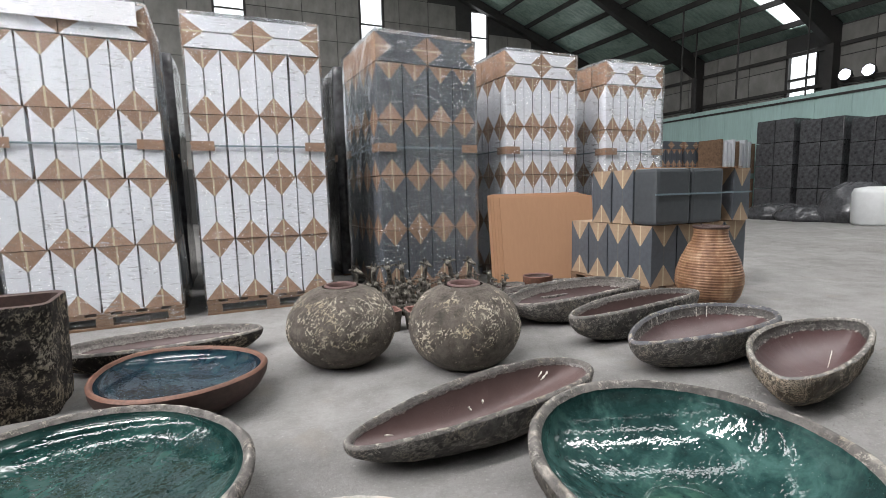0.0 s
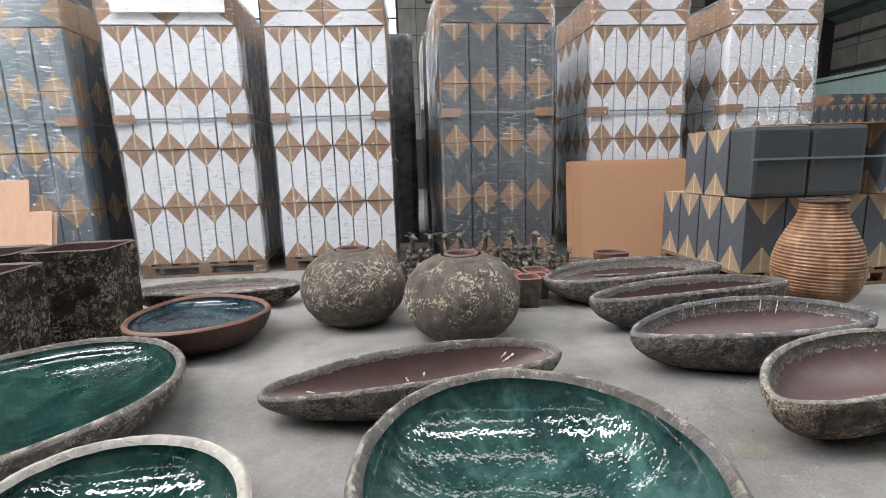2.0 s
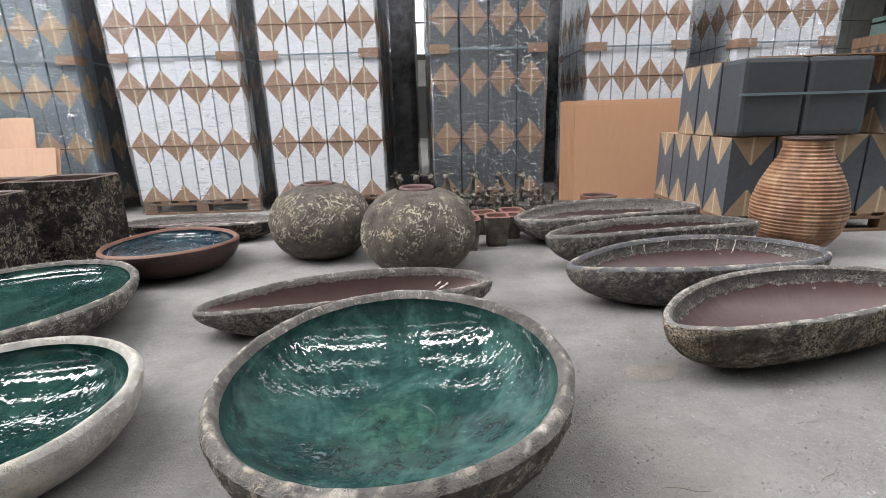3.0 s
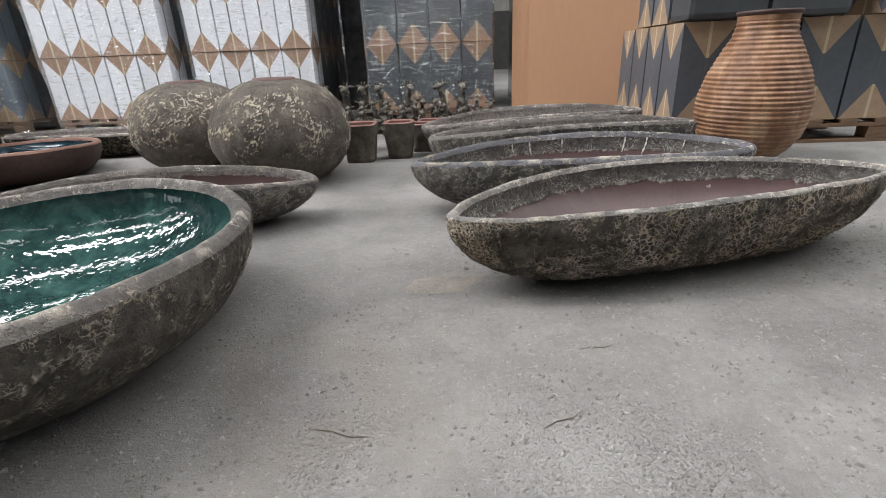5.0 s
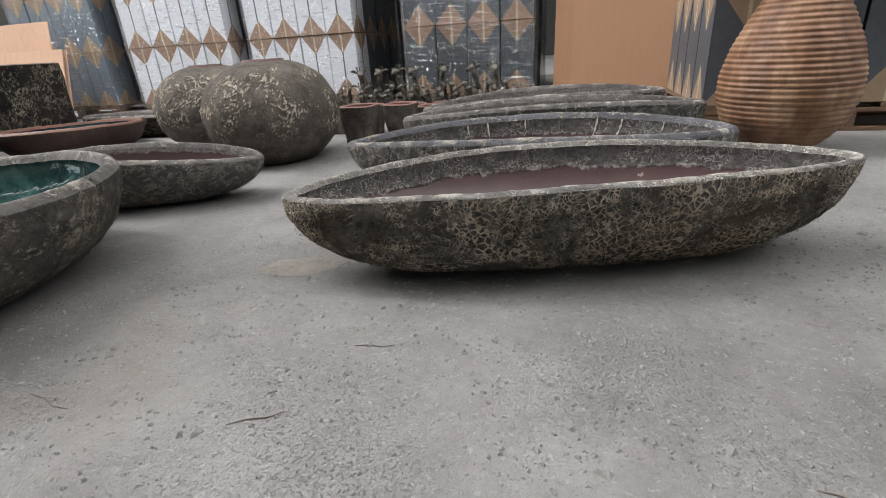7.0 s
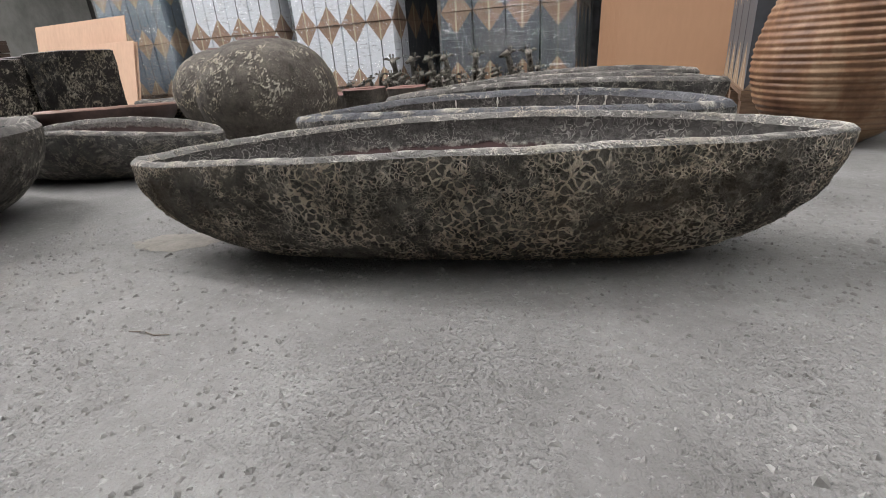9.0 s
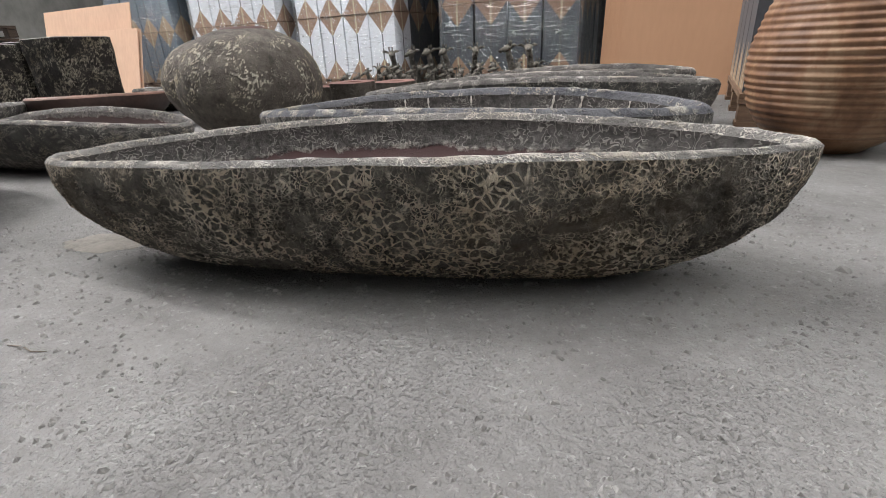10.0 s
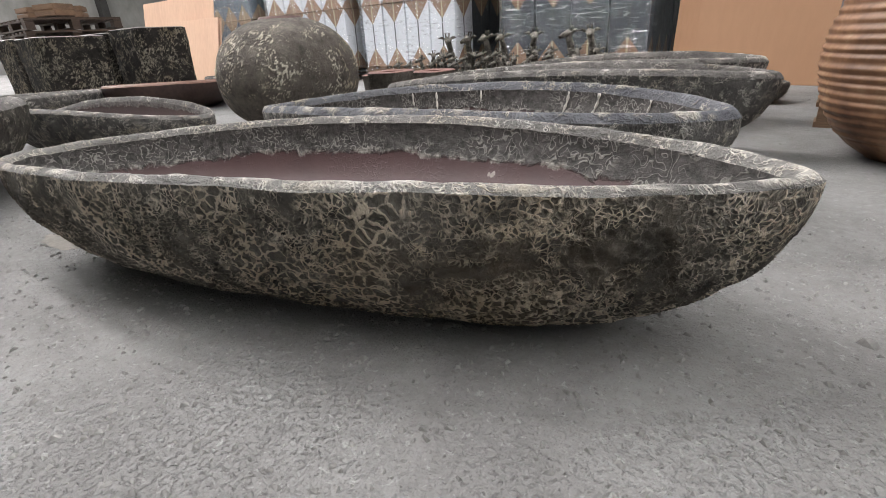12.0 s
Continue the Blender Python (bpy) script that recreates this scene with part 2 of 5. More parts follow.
def mat_lining(name, inner=(0.115, 0.062, 0.058), crust=(0.20, 0.185, 0.17), line=0.26):
    """Matt maroon slip inside a planter, with the grey lava wash running down unevenly from its rim."""
    n = Nodes(name)
    vec = n.coords()
    h = n.add("Attribute", attribute_name="depth").outputs["Fac"]
    wob = n.noise(vec, 16.0, 6, 0.7, 0.8)
    edge = n.math("ADD", h, n.math("MULTIPLY", n.math("SUBTRACT", wob, 0.5), 0.30))
    m = n.ramp(edge, [(line - 0.015, 0.0), (line + 0.02, 1.0)])
    lip = n.ramp(edge, [(line - 0.05, 0.0), (line - 0.02, 1.0), (line + 0.012, 1.0), (line + 0.03, 0.0)])
    grain = n.noise(vec, 75.0, 6, 0.7)
    grey = n.mix(n.ramp(grain, [(0.35, 0.0), (0.7, 1.0)]), tuple(c * 0.45 for c in crust), tuple(c * 1.45 for c in crust))
    coil = n.ramp(n.math("ABSOLUTE", n.math("SUBTRACT", n.noise(vec, 75.0, 1.2, 0.4, 0.8), 0.5)), [(0.012, 1.0), (0.045, 0.0)])
    coil = n.math("MULTIPLY", coil, n.ramp(n.noise(vec, 14.0, 4, 0.6), [(0.42, 0.0), (0.58, 0.8)]))
    grey = n.mix(coil, grey, (0.34, 0.325, 0.295))
    slip = n.mix(n.noise(vec, 9.0, 5, 0.6), tuple(c * 0.7 for c in inner), tuple(c * 1.35 for c in inner))
    col = n.mix(m, grey, slip)
    col = n.mix(n.math("MULTIPLY", lip, n.ramp(n.noise(vec, 40.0, 3, 0.6), [(0.5, 0.0), (0.62, 0.55)])), col, (0.55, 0.52, 0.46))
    drips = n.ramp(n.noise(n.coords((1, 1, 0.35)), 34.0, 2, 0.5), [(0.745, 0.0), (0.765, 1.0)])
    col = n.mix(n.math("MULTIPLY", drips, n.ramp(edge, [(line, 0.0), (line + 0.1, 0.5)])), col, (0.5, 0.46, 0.4))
    hh = n.math("ADD", n.math("MULTIPLY", n.math("ADD", grain, n.math("MULTIPLY", coil, 0.6)), n.math("SUBTRACT", 1.15, m)), n.math("MULTIPLY", m, -0.4))
    rough = n.math("ADD", 0.42, n.math("MULTIPLY", n.math("SUBTRACT", 1.0, m), 0.4))
    return n.finish(col, rough, n.bump(hh, 0.8, 0.005), 0.0, 0.4)


def mat_floor():
    n = Nodes("concrete_dust")
    vec = n.coords()
    big = n.noise(vec, 0.55, 6, 0.6, 0.4)
    mid = n.noise(vec, 4.5, 7, 0.65, 0.3)
    fine = n.noise(vec, 60.0, 6, 0.7)
    grit = n.noise(vec, 260.0, 3, 0.6)
    f = n.math("ADD", n.math("MULTIPLY", big, 0.4), n.math("ADD", n.math("MULTIPLY", mid, 0.4), n.math("MULTIPLY", fine, 0.2)))
    col = n.ramp(f, [(0.39, (0.165, 0.160, 0.153)), (0.5, (0.232, 0.226, 0.219)), (0.61, (0.30, 0.295, 0.287))])
    col = n.mix(n.ramp(grit, [(0.60, 0.0), (0.70, 0.6)]), col, (0.16, 0.15, 0.14))
    flake = n.ramp(n.noise(vec, 95.0, 4, 0.65, 0.8), [(0.60, 0.0), (0.68, 0.28)])
    col = n.mix(flake, col, (0.56, 0.55, 0.53))
    stain = n.ramp(n.noise(vec, 1.7, 4, 0.6, 1.2), [(0.60, 0.0), (0.72, 0.4)])
    col = n.mix(stain, col, (0.24, 0.215, 0.18))
    chips = n.ramp(n.noise(vec, 170.0, 4, 0.6), [(0.54, 0.0), (0.66, 1.0)])
    worn = n.ramp(n.noise(vec, 2.8, 4, 0.6), [(0.36, 0.1), (0.64, 1.0)])
    rub = n.math("MULTIPLY", chips, worn)
    col = n.mix(n.math("MULTIPLY", rub, 0.16), col, (0.46, 0.45, 0.435))
    pits = n.ramp(n.noise(vec, 120.0, 3, 0.6), [(0.70, 0.0), (0.76, 0.45)])
    col = n.mix(pits, col, (0.12, 0.113, 0.105))
    h = n.math("ADD", n.math("MULTIPLY", fine, 0.35), n.math("ADD", n.math("MULTIPLY", mid, 0.30), n.math("MULTIPLY", grit, 0.16)))
    h = n.math("ADD", h, n.math("SUBTRACT", n.math("MULTIPLY", rub, 0.22), n.math("MULTIPLY", pits, 0.3)))
    return n.finish(col, 0.8, n.bump(h, 1.0, 0.021), 0.0, 0.3)


def mat_film(name="stretch_film", amount=0.28, milk=1.0, tint=(0.9, 0.93, 0.95)):
    """Clear stretch film: see-through, with tight glossy creases that run along the wrap, milky haze and painted glint
    lines.
    """
    n = Nodes(name)
    vec = n.coords((1.0, 1.0, 9.0))
    vec2 = n.coords((2.4, 2.4, 13.0))
    big = n.noise(n.coords(), 2.6, 3, 0.5, 0.5)
    crease = n.noise(vec, 5.0, 5, 0.65, 1.4)
    fine = n.noise(vec2, 4.0, 4, 0.6, 0.8)
    h = n.math("ADD", n.math("MULTIPLY", crease, 1.0), n.math("MULTIPLY", fine, 0.55))
    nor = n.bump(h, 0.7, 0.02)
    gloss = n.add("BsdfGlossy", {"Color": (*tint, 1), "Roughness": 0.06, "Normal": nor})
    clear = n.add("BsdfTransparent", {"Color": (0.95, 0.96, 0.96, 1)})
    milky = n.add("BsdfDiffuse", {"Color": (0.90, 0.91, 0.92, 1)})
    fres = n.add("Fresnel", {"IOR": 1.35, "Normal": nor}).outputs[0]
    fold = n.ramp(fine, [(0.55, 0.0), (0.62, 1.0)])
    zone = n.ramp(big, [(0.40, 0.35), (0.62, 1.0)])
    fac = n.math("ADD", n.math("MULTIPLY", n.math("MULTIPLY", fold, zone), amount), n.math("ADD", n.math("MULTIPLY", fres, 0.8), 0.045), True)
    m1 = n.add("MixShader", {0: fac, 1: clear.outputs[0], 2: gloss.outputs[0]})
    haze = n.math("MULTIPLY", n.ramp(fine, [(0.58, 0.0), (0.66, 0.36)]), zone)
    # thin white lines along the creases: glints painted as diffuse colour
    contour = n.noise(n.coords((1.1, 1.1, 12.0)), 3.2, 3, 0.55, 0.6)
    line = n.ramp(n.math("ABSOLUTE", n.math("SUBTRACT", contour, 0.52)), [(0.004, 1.0), (0.016, 0.0)])
    patchy = n.ramp(n.noise(n.coords(), 4.5, 3, 0.6), [(0.52, 0.0), (0.66, 0.75)])
    haze = n.math("MAXIMUM", haze, n.math("MULTIPLY", line, patchy))
    haze = n.math("MULTIPLY", haze, milk, True)
    m2 = n.add("MixShader", {0: haze, 1: m1.outputs[0], 2: milky.outputs[0]})
    n.tree.links.new(m2.outputs[0], n.out.inputs[0])
    return n.mat


def mat_glow(name, color, strength):
    n = Nodes(name)
    e = n.add("Emission", {"Color": (*color, 1), "Strength": strength})
    n.tree.links.new(e.outputs[0], n.out.inputs[0])
    return n.mat


def mat_roof():
    n = Nodes("roof_sheet")
    vec = n.coords()
    rib = n.add("TexWave", {"Vector": vec, "Scale": 1.6, "Distortion": 0.0}, wave_type="BANDS", bands_direction="Y").outputs[1]
    blot = n.noise(vec, 1.3, 6, 0.65, 0.6)
    fine = n.noise(n.coords((1, 5, 1)), 6.0, 5, 0.7)
    col = n.ramp(n.math("ADD", n.math("MULTIPLY", blot, 0.5), n.math("MULTIPLY", fine, 0.5)),
                 [(0.32, (0.13, 0.19, 0.16)), (0.5, (0.31, 0.43, 0.37)), (0.68, (0.52, 0.62, 0.56))])
    return n.finish(col, 0.5, n.bump(n.math("ADD", rib, fine), 0.4, 0.03), 0.2)


def mat_jar():
    n = Nodes("terracotta_jar")
    vec = n.coords()
    f = n.noise(vec, 9.0, 6, 0.65, 0.4)
    streak = n.noise(n.coords((1, 1, 0.2)), 12.0, 4, 0.6)
    col = n.ramp(n.math("ADD", n.math("MULTIPLY", f, 0.55), n.math("MULTIPLY", streak, 0.45)),
                 [(0.36, (0.09, 0.042, 0.023)), (0.52, (0.245, 0.13, 0.070)), (0.66, (0.42, 0.285, 0.18))])
    # shade between the ribs, mixed into the clay colour
    g = n.add("Attribute", attribute_name="groove_shade").outputs["Fac"]
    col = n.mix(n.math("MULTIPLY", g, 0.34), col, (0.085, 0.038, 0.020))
    return n.finish(col, 0.5, n.bump(n.noise(vec, 120.0, 4, 0.6), 0.3, 0.002), 0.0, 0.4)


FLOOR = mat_floor()
LAVA_BOAT = mat_crater("lava_crust_boat", (0.036, 0.034, 0.031), (0.20, 0.18, 0.152), (0.84, 0.75, 0.63), moss=0.55, big=66.0, small=112.0, cover=0.40)
LAVA_BOWL = mat_lava("lava_crust_bowl", dark=(0.040, 0.037, 0.034), mid=(0.15, 0.138, 0.12), cream=(0.50, 0.46, 0.40), moss=0.05, fine=72.0, extra=0.8, body=0.3, bare=0.44, mesh_net=0.4, pits=0.4)
RIM_CHALKY = mat_lava("chalky_rim", dark=(0.16, 0.152, 0.142), mid=(0.25, 0.24, 0.225), cream=(0.70, 0.67, 0.62), fine=95.0, extra=0.9, bare=0.36)
LAVA_FINE = mat_lava("lava_crust_fine", dark=(0.065, 0.062, 0.060), mid=(0.19, 0.18, 0.168), cream=(0.58, 0.56, 0.52), extra=0.9, body=0.5, bare=0.36, pits=0.3)
LAVA_POT = mat_lava("lava_crust_pot", dark=(0.075, 0.066, 0.057), mid=(0.185, 0.162, 0.138), cream=(0.66, 0.61, 0.51), extra=0.4, body=1.0, bare=0.5, fine=48.0)
LAVA_TALL = mat_lava("lava_crust_tall", dark=(0.014, 0.012, 0.011), mid=(0.05, 0.044, 0.039), cream=(0.44, 0.395, 0.32), extra=0.75, body=0.9)
STONE_RIM = mat_lava("stone_rim", dark=(0.10, 0.095, 0.09), mid=(0.22, 0.205, 0.19), cream=(0.60, 0.57, 0.52), fine=80.0, extra=0.55, bare=0.44)
RIM_BLUE = mat_lava("slate_rim", dark=(0.085, 0.088, 0.10), mid=(0.19, 0.19, 0.20), cream=(0.6, 0.57, 0.5), fine=70.0, extra=0.55)
RIM_PALE = mat_lava("pale_rim", dark=(0.36, 0.34, 0.31), mid=(0.58, 0.56, 0.52), cream=(0.72, 0.70, 0.65), fine=70.0)
CHALK = mat_plain("chalk_slip", (0.62, 0.59, 0.53), 0.7, 60, 0.2)
LINING = mat_lining("maroon_slip", inner=(0.070, 0.038, 0.037), crust=(0.095, 0.089, 0.083), line=0.32)
LINING_DARK = mat_lining("dark_maroon_slip", inner=(0.06, 0.036, 0.034), line=0.34)
LINING_GREY = mat_lining("grey_maroon_slip", inner=(0.10, 0.066, 0.062), crust=(0.26, 0.25, 0.24), line=0.12)
GREEN = mat_glaze("teal_green_glaze", (0.007, 0.019, 0.019), (0.016, 0.044, 0.041), (0.046, 0.105, 0.094), ring=0.12)
GREEN2 = mat_glaze("sea_green_glaze", (0.003, 0.014, 0.013), (0.008, 0.029, 0.026), (0.022, 0.058, 0.050))
NAVY = mat_glaze("midnight_glaze", (0.004, 0.010, 0.018), (0.008, 0.022, 0.034), (0.02, 0.05, 0.06))
RUST_RIM = mat_plain("bare_brown_clay", (0.155, 0.072, 0.046), 0.6, 60, 0.35)
DARK_CLAY = mat_plain("dark_clay", (0.055, 0.030, 0.024), 0.6, 50, 0.4)
PLUM = mat_plain("plum_clay", (0.12, 0.065, 0.058), 0.7, 50, 0.3)
PINK_CLAY = mat_plain("pink_clay", (0.18, 0.088, 0.072), 0.7, 50, 0.25)
JAR = mat_jar()
BRONZE = mat_lava("dark_figure_clay", dark=(0.018, 0.016, 0.014), mid=(0.19, 0.175, 0.15), cream=(0.45, 0.42, 0.36), fine=90.0, extra=0.6)
CARD = mat_plain("cardboard", (0.43, 0.25, 0.15), 0.8, 30, 0.05, bump=0.06, stretch=(1, 1, 0.3), spec=0.2)
# lighter copy of the cardboard, with the bright light put into its colour
CARD_LIT = mat_plain("lit_cardboard", (0.60, 0.40, 0.285), 0.8, 30, 0.1, bump=0.06, stretch=(1, 1, 0.3), spec=0.2)
CARD_TAN = mat_plain("tan_corner_card", (0.37, 0.27, 0.185), 0.78, 30, 0.15, spec=0.2)
CARD_BROWN = mat_plain("brown_corner_card", (0.34, 0.222, 0.155), 0.78, 30, 0.2, spec=0.2)
WHITE = mat_plain("white_planter", (0.68, 0.695, 0.73), 0.45, 12, 0.05, bump=0.03)
GREY = mat_plain("slate_planter", (0.088, 0.100, 0.116), 0.5, 25, 0.18, bump=0.05)
# slate made paler and bluer: the film's sky sheen put into the colour
SHEEN_SLATE = mat_plain("sheen_slate_planter", (0.15, 0.19, 0.23), 0.42, 25, 0.15, bump=0.05)
# anthracite pots, and the shade on stack sides put into the colour
GREY_DARK = mat_plain("anthracite_and_shaded_planter", (0.062, 0.070, 0.078), 0.5, 25, 0.15, bump=0.05)
STRAP_DARK = mat_plain("grey_seam_tape", (0.10, 0.105, 0.11), 0.5, 30, 0.2)
STRAP = mat_plain("pale_strap", (0.50, 0.42, 0.27), 0.5, 30, 0.1)
STRAP_BLUE = mat_plain("blue_strap", (0.16, 0.22, 0.25), 0.4, 30, 0.1)
WOOD = mat_plain("pallet_wood", (0.21, 0.13, 0.08), 0.75, 18, 0.35, stretch=(1, 8, 8), bump=0.3)
WOOD_DARK = mat_plain("dark_wood", (0.058, 0.038, 0.027), 0.75, 18, 0.35, stretch=(1, 8, 8), bump=0.3)
FILM = mat_film("stretch_film", 0.16, 0.75)
FILM_THICK = mat_film("stretch_film_heavy", 0.45, 0.35)
FILM_GLINT = mat_film("stretch_film_crumpled", 0.8, 0.8)
BLACK_FILM = mat_plain("black_plastic", (0.09, 0.092, 0.098), 0.2, 12, 0.55, bump=1.0)
WALL = mat_plain("grey_cladding", (0.27, 0.264, 0.246), 0.7, 3, 0.28, stretch=(1, 1, 0.6))
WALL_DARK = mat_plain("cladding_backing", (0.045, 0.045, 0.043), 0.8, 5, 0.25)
TEAL = mat_plain("pale_teal_sheet", (0.42, 0.60, 0.57), 0.55, 3, 0.12, stretch=(1, 6, 0.6))
STEEL = mat_plain("dark_steel", (0.035, 0.033, 0.031), 0.6, 12, 0.3)
ROOF = mat_roof()
PANE = mat_glow("daylight_pane", (0.93, 0.97, 1.0), 2.2)
LAMP = mat_glow("lamp_face", (0.80, 0.82, 1.0), 6.0)
FOAM = mat_plain("white_foam_sheet", (0.80, 0.80, 0.82), 0.6, 9, 0.04)
GREYWHITE = mat_plain("white_drum", (0.66, 0.68, 0.68), 0.5, 9, 0.08)

# ---------------------------------------------------------------- building blocks


def finish_mesh(name, bm, mats, smooth=False):
    me = bpy.data.meshes.new(name)
    bm.normal_update()
    bm.to_mesh(me)
    bm.free()
    for m in (mats if isinstance(mats, (list, tuple)) else [mats]):
        me.materials.append(m)
    if smooth:
        me.shade_smooth()
    return me


def thing(name, m, label, category, group="", kind=""):
    ob = new(name)
    ob.empty_display_size = 0.1
    ob.matrix_world = m
    return tagged(ob, label, category, group, kind)


def hang(name, me, parent, m=None, label=""):
    ob = new(name, me)
    ob.parent = parent
    if m is not None:
        ob.matrix_basis = m
    if label:
        ob["label"] = label
    return ob


def part(name, bm, mats, parent, label="", smooth=False, m=None):
    return hang(name, finish_mesh(name, bm, mats, smooth), parent, m, label)


def single(name, bm, mats, m, label, category, group="", kind="", smooth=False):
    ob = new(name, finish_mesh(name, bm, mats, smooth))
    ob.matrix_world = m
    return tagged(ob, label, category, group, kind)


def box(bm, x0, x1, y0, y1, z0, z1, mat=0, bevel=0.0):
    made = bmesh.ops.create_cube(bm, size=1.0)["verts"]
    bmesh.ops.transform(bm, verts=made, matrix=Matrix.LocRotScale(((x0 + x1) / 2, (y0 + y1) / 2, (z0 + z1) / 2), None, (x1 - x0, y1 - y0, z1 - z0)))
    faces = {f for v in made for f in v.link_faces}
    for f in faces:
        f.material_index = mat
    if bevel:
        edges = list({e for f in faces for e in f.edges})
        res = bmesh.ops.bevel(bm, geom=edges, offset=bevel, segments=2, affect="EDGES", profile=0.6)
        for f in res["faces"]:
            f.material_index = mat
    return made


def boxed(x0, x1, y0, y1, z0, z1, bevel=0.0):
    bm = bmesh.new()
    box(bm, x0, x1, y0, y1, z0, z1, 0, bevel)
    return bm


def prism(bm, outline, axis_from, axis_to, mat=0):
    """A flat outline of 3D points pushed from axis_from to axis_to (vectors)."""
    a = [bm.verts.new(Vector(p) + Vector(axis_from)) for p in outline]
    b = [bm.verts.new(Vector(p) + Vector(axis_to)) for p in outline]
    faces = [bm.faces.new(a[::-1]), bm.faces.new(b)]
    for i in range(len(a)):
        j = (i + 1) % len(a)
        faces.append(bm.faces.new((a[i], a[j], b[j], b[i])))
    for f in faces:
        f.material_index = mat


def tube(bm, points, radii, sides=8, mat=0):
    rings = []
    for i, p in enumerate(points):
        p = Vector(p)
        d = (Vector(points[min(i + 1, len(points) - 1)]) - Vector(points[max(i - 1, 0)])).normalized()
        q = d.to_track_quat("Z", "Y")
        rings.append([bm.verts.new(p + q @ Vector((radii[i] * math.cos(2 * math.pi * k / sides), radii[i] * math.sin(2 * math.pi * k / sides), 0))) for k in range(sides)])
    for a, b in zip(rings, rings[1:]):
        for k in range(sides):
            f = bm.faces.new((a[k], a[(k + 1) % sides], b[(k + 1) % sides], b[k]))
            f.material_index = mat
            f.smooth = True
    for ring, flip in ((rings[0], True), (rings[-1], False)):
        f = bm.faces.new(ring[::-1] if flip else ring)
        f.material_index = mat


def ring_mesh(name, rings, mats, cap_first=False, cap_last=False, attr=None):
    """Closed loops of points joined into a smooth skin; attr: (name, one value a ring)."""
    n = len(rings[0])
    verts = [tuple(p) for r in rings for p in r]
    faces = []
    for i in range(len(rings) - 1):
        for k in range(n):
            k2 = (k + 1) % n
            faces.append((i * n + k, i * n + k2, (i + 1) * n + k2, (i + 1) * n + k))
    if cap_first:
        faces.append(tuple(range(n))[::-1])
    if cap_last:
        faces.append(tuple(range((len(rings) - 1) * n, len(rings) * n)))
    me = bpy.data.meshes.new(name)
    me.from_pydata(verts, [], faces)
    me.materials.append(mats)
    me.shade_smooth()
    if attr:
        a = me.attributes.new(attr[0], "FLOAT", "POINT")
        values = np.array(attr[1], dtype=np.float32)
        a.data.foreach_set("value", np.repeat(values, n) if len(values) == len(rings) else values)
    me.update()
    return me


def lumpy(p, amp, scale, seed):
    q = Vector(p) * scale + Vector((seed * 7.3, seed * 3.1, seed))
    return amp * (noise.noise(q) + 0.5 * noise.noise(q * 2.3))


def crust_at(p, cell, cover, seed, squiggle=0.012, worm=False):
    """How much crust there is at a point, 0 to 1, and the height that it adds: ridges round pits, in patches."""
    q = Vector(p)
    w = q * 24 + Vector((seed, 0, 0))
    q = q + squiggle * Vector((noise.noise(w), noise.noise(w + Vector((9, 0, 0))), noise.noise(w + Vector((0, 9, 0)))))
    if worm:
        n1, n2 = noise.noise(q * cell * 0.8 + Vector((seed * 3.7, seed, 0))), noise.noise(q * cell * 1.15 + Vector((0, seed, 7)))
        ridge = max(0.0, 1.0 - abs(n1) / 0.10, 0.8 - abs(n2 - 0.1) / 0.11)
    else:
        size = 0.8 + 0.35 * noise.noise(Vector(p) * 3.0 + Vector((0, 0, seed)))
        d = noise.voronoi(q * cell / size + Vector((seed * 3.7, seed, 0)))[0]
        ridge = max(0.0, 1.0 - (d[1] - d[0]) / 0.27)
        d2 = noise.voronoi(q * cell * 2.1 + Vector((seed, 5, 0)))[0]
        ridge = max(ridge, 0.5 * max(0.0, 1.0 - (d2[1] - d2[0]) / 0.18))
    f = noise.fractal(Vector(p) * 7.0 + Vector((0, seed * 2.0, 0)), 1.0, 2.0, 4) * 0.5 + 0.5
    g = noise.noise(Vector(p) * 30.0 + Vector((seed, 0, 4))) * 0.5 + 0.5
    mask = min(1.0, max(0.12, (f - cover) / 0.22)) * min(1.0, max(0.3, (g - 0.2) / 0.3))
    return ridge * mask, (ridge - 0.35) * mask


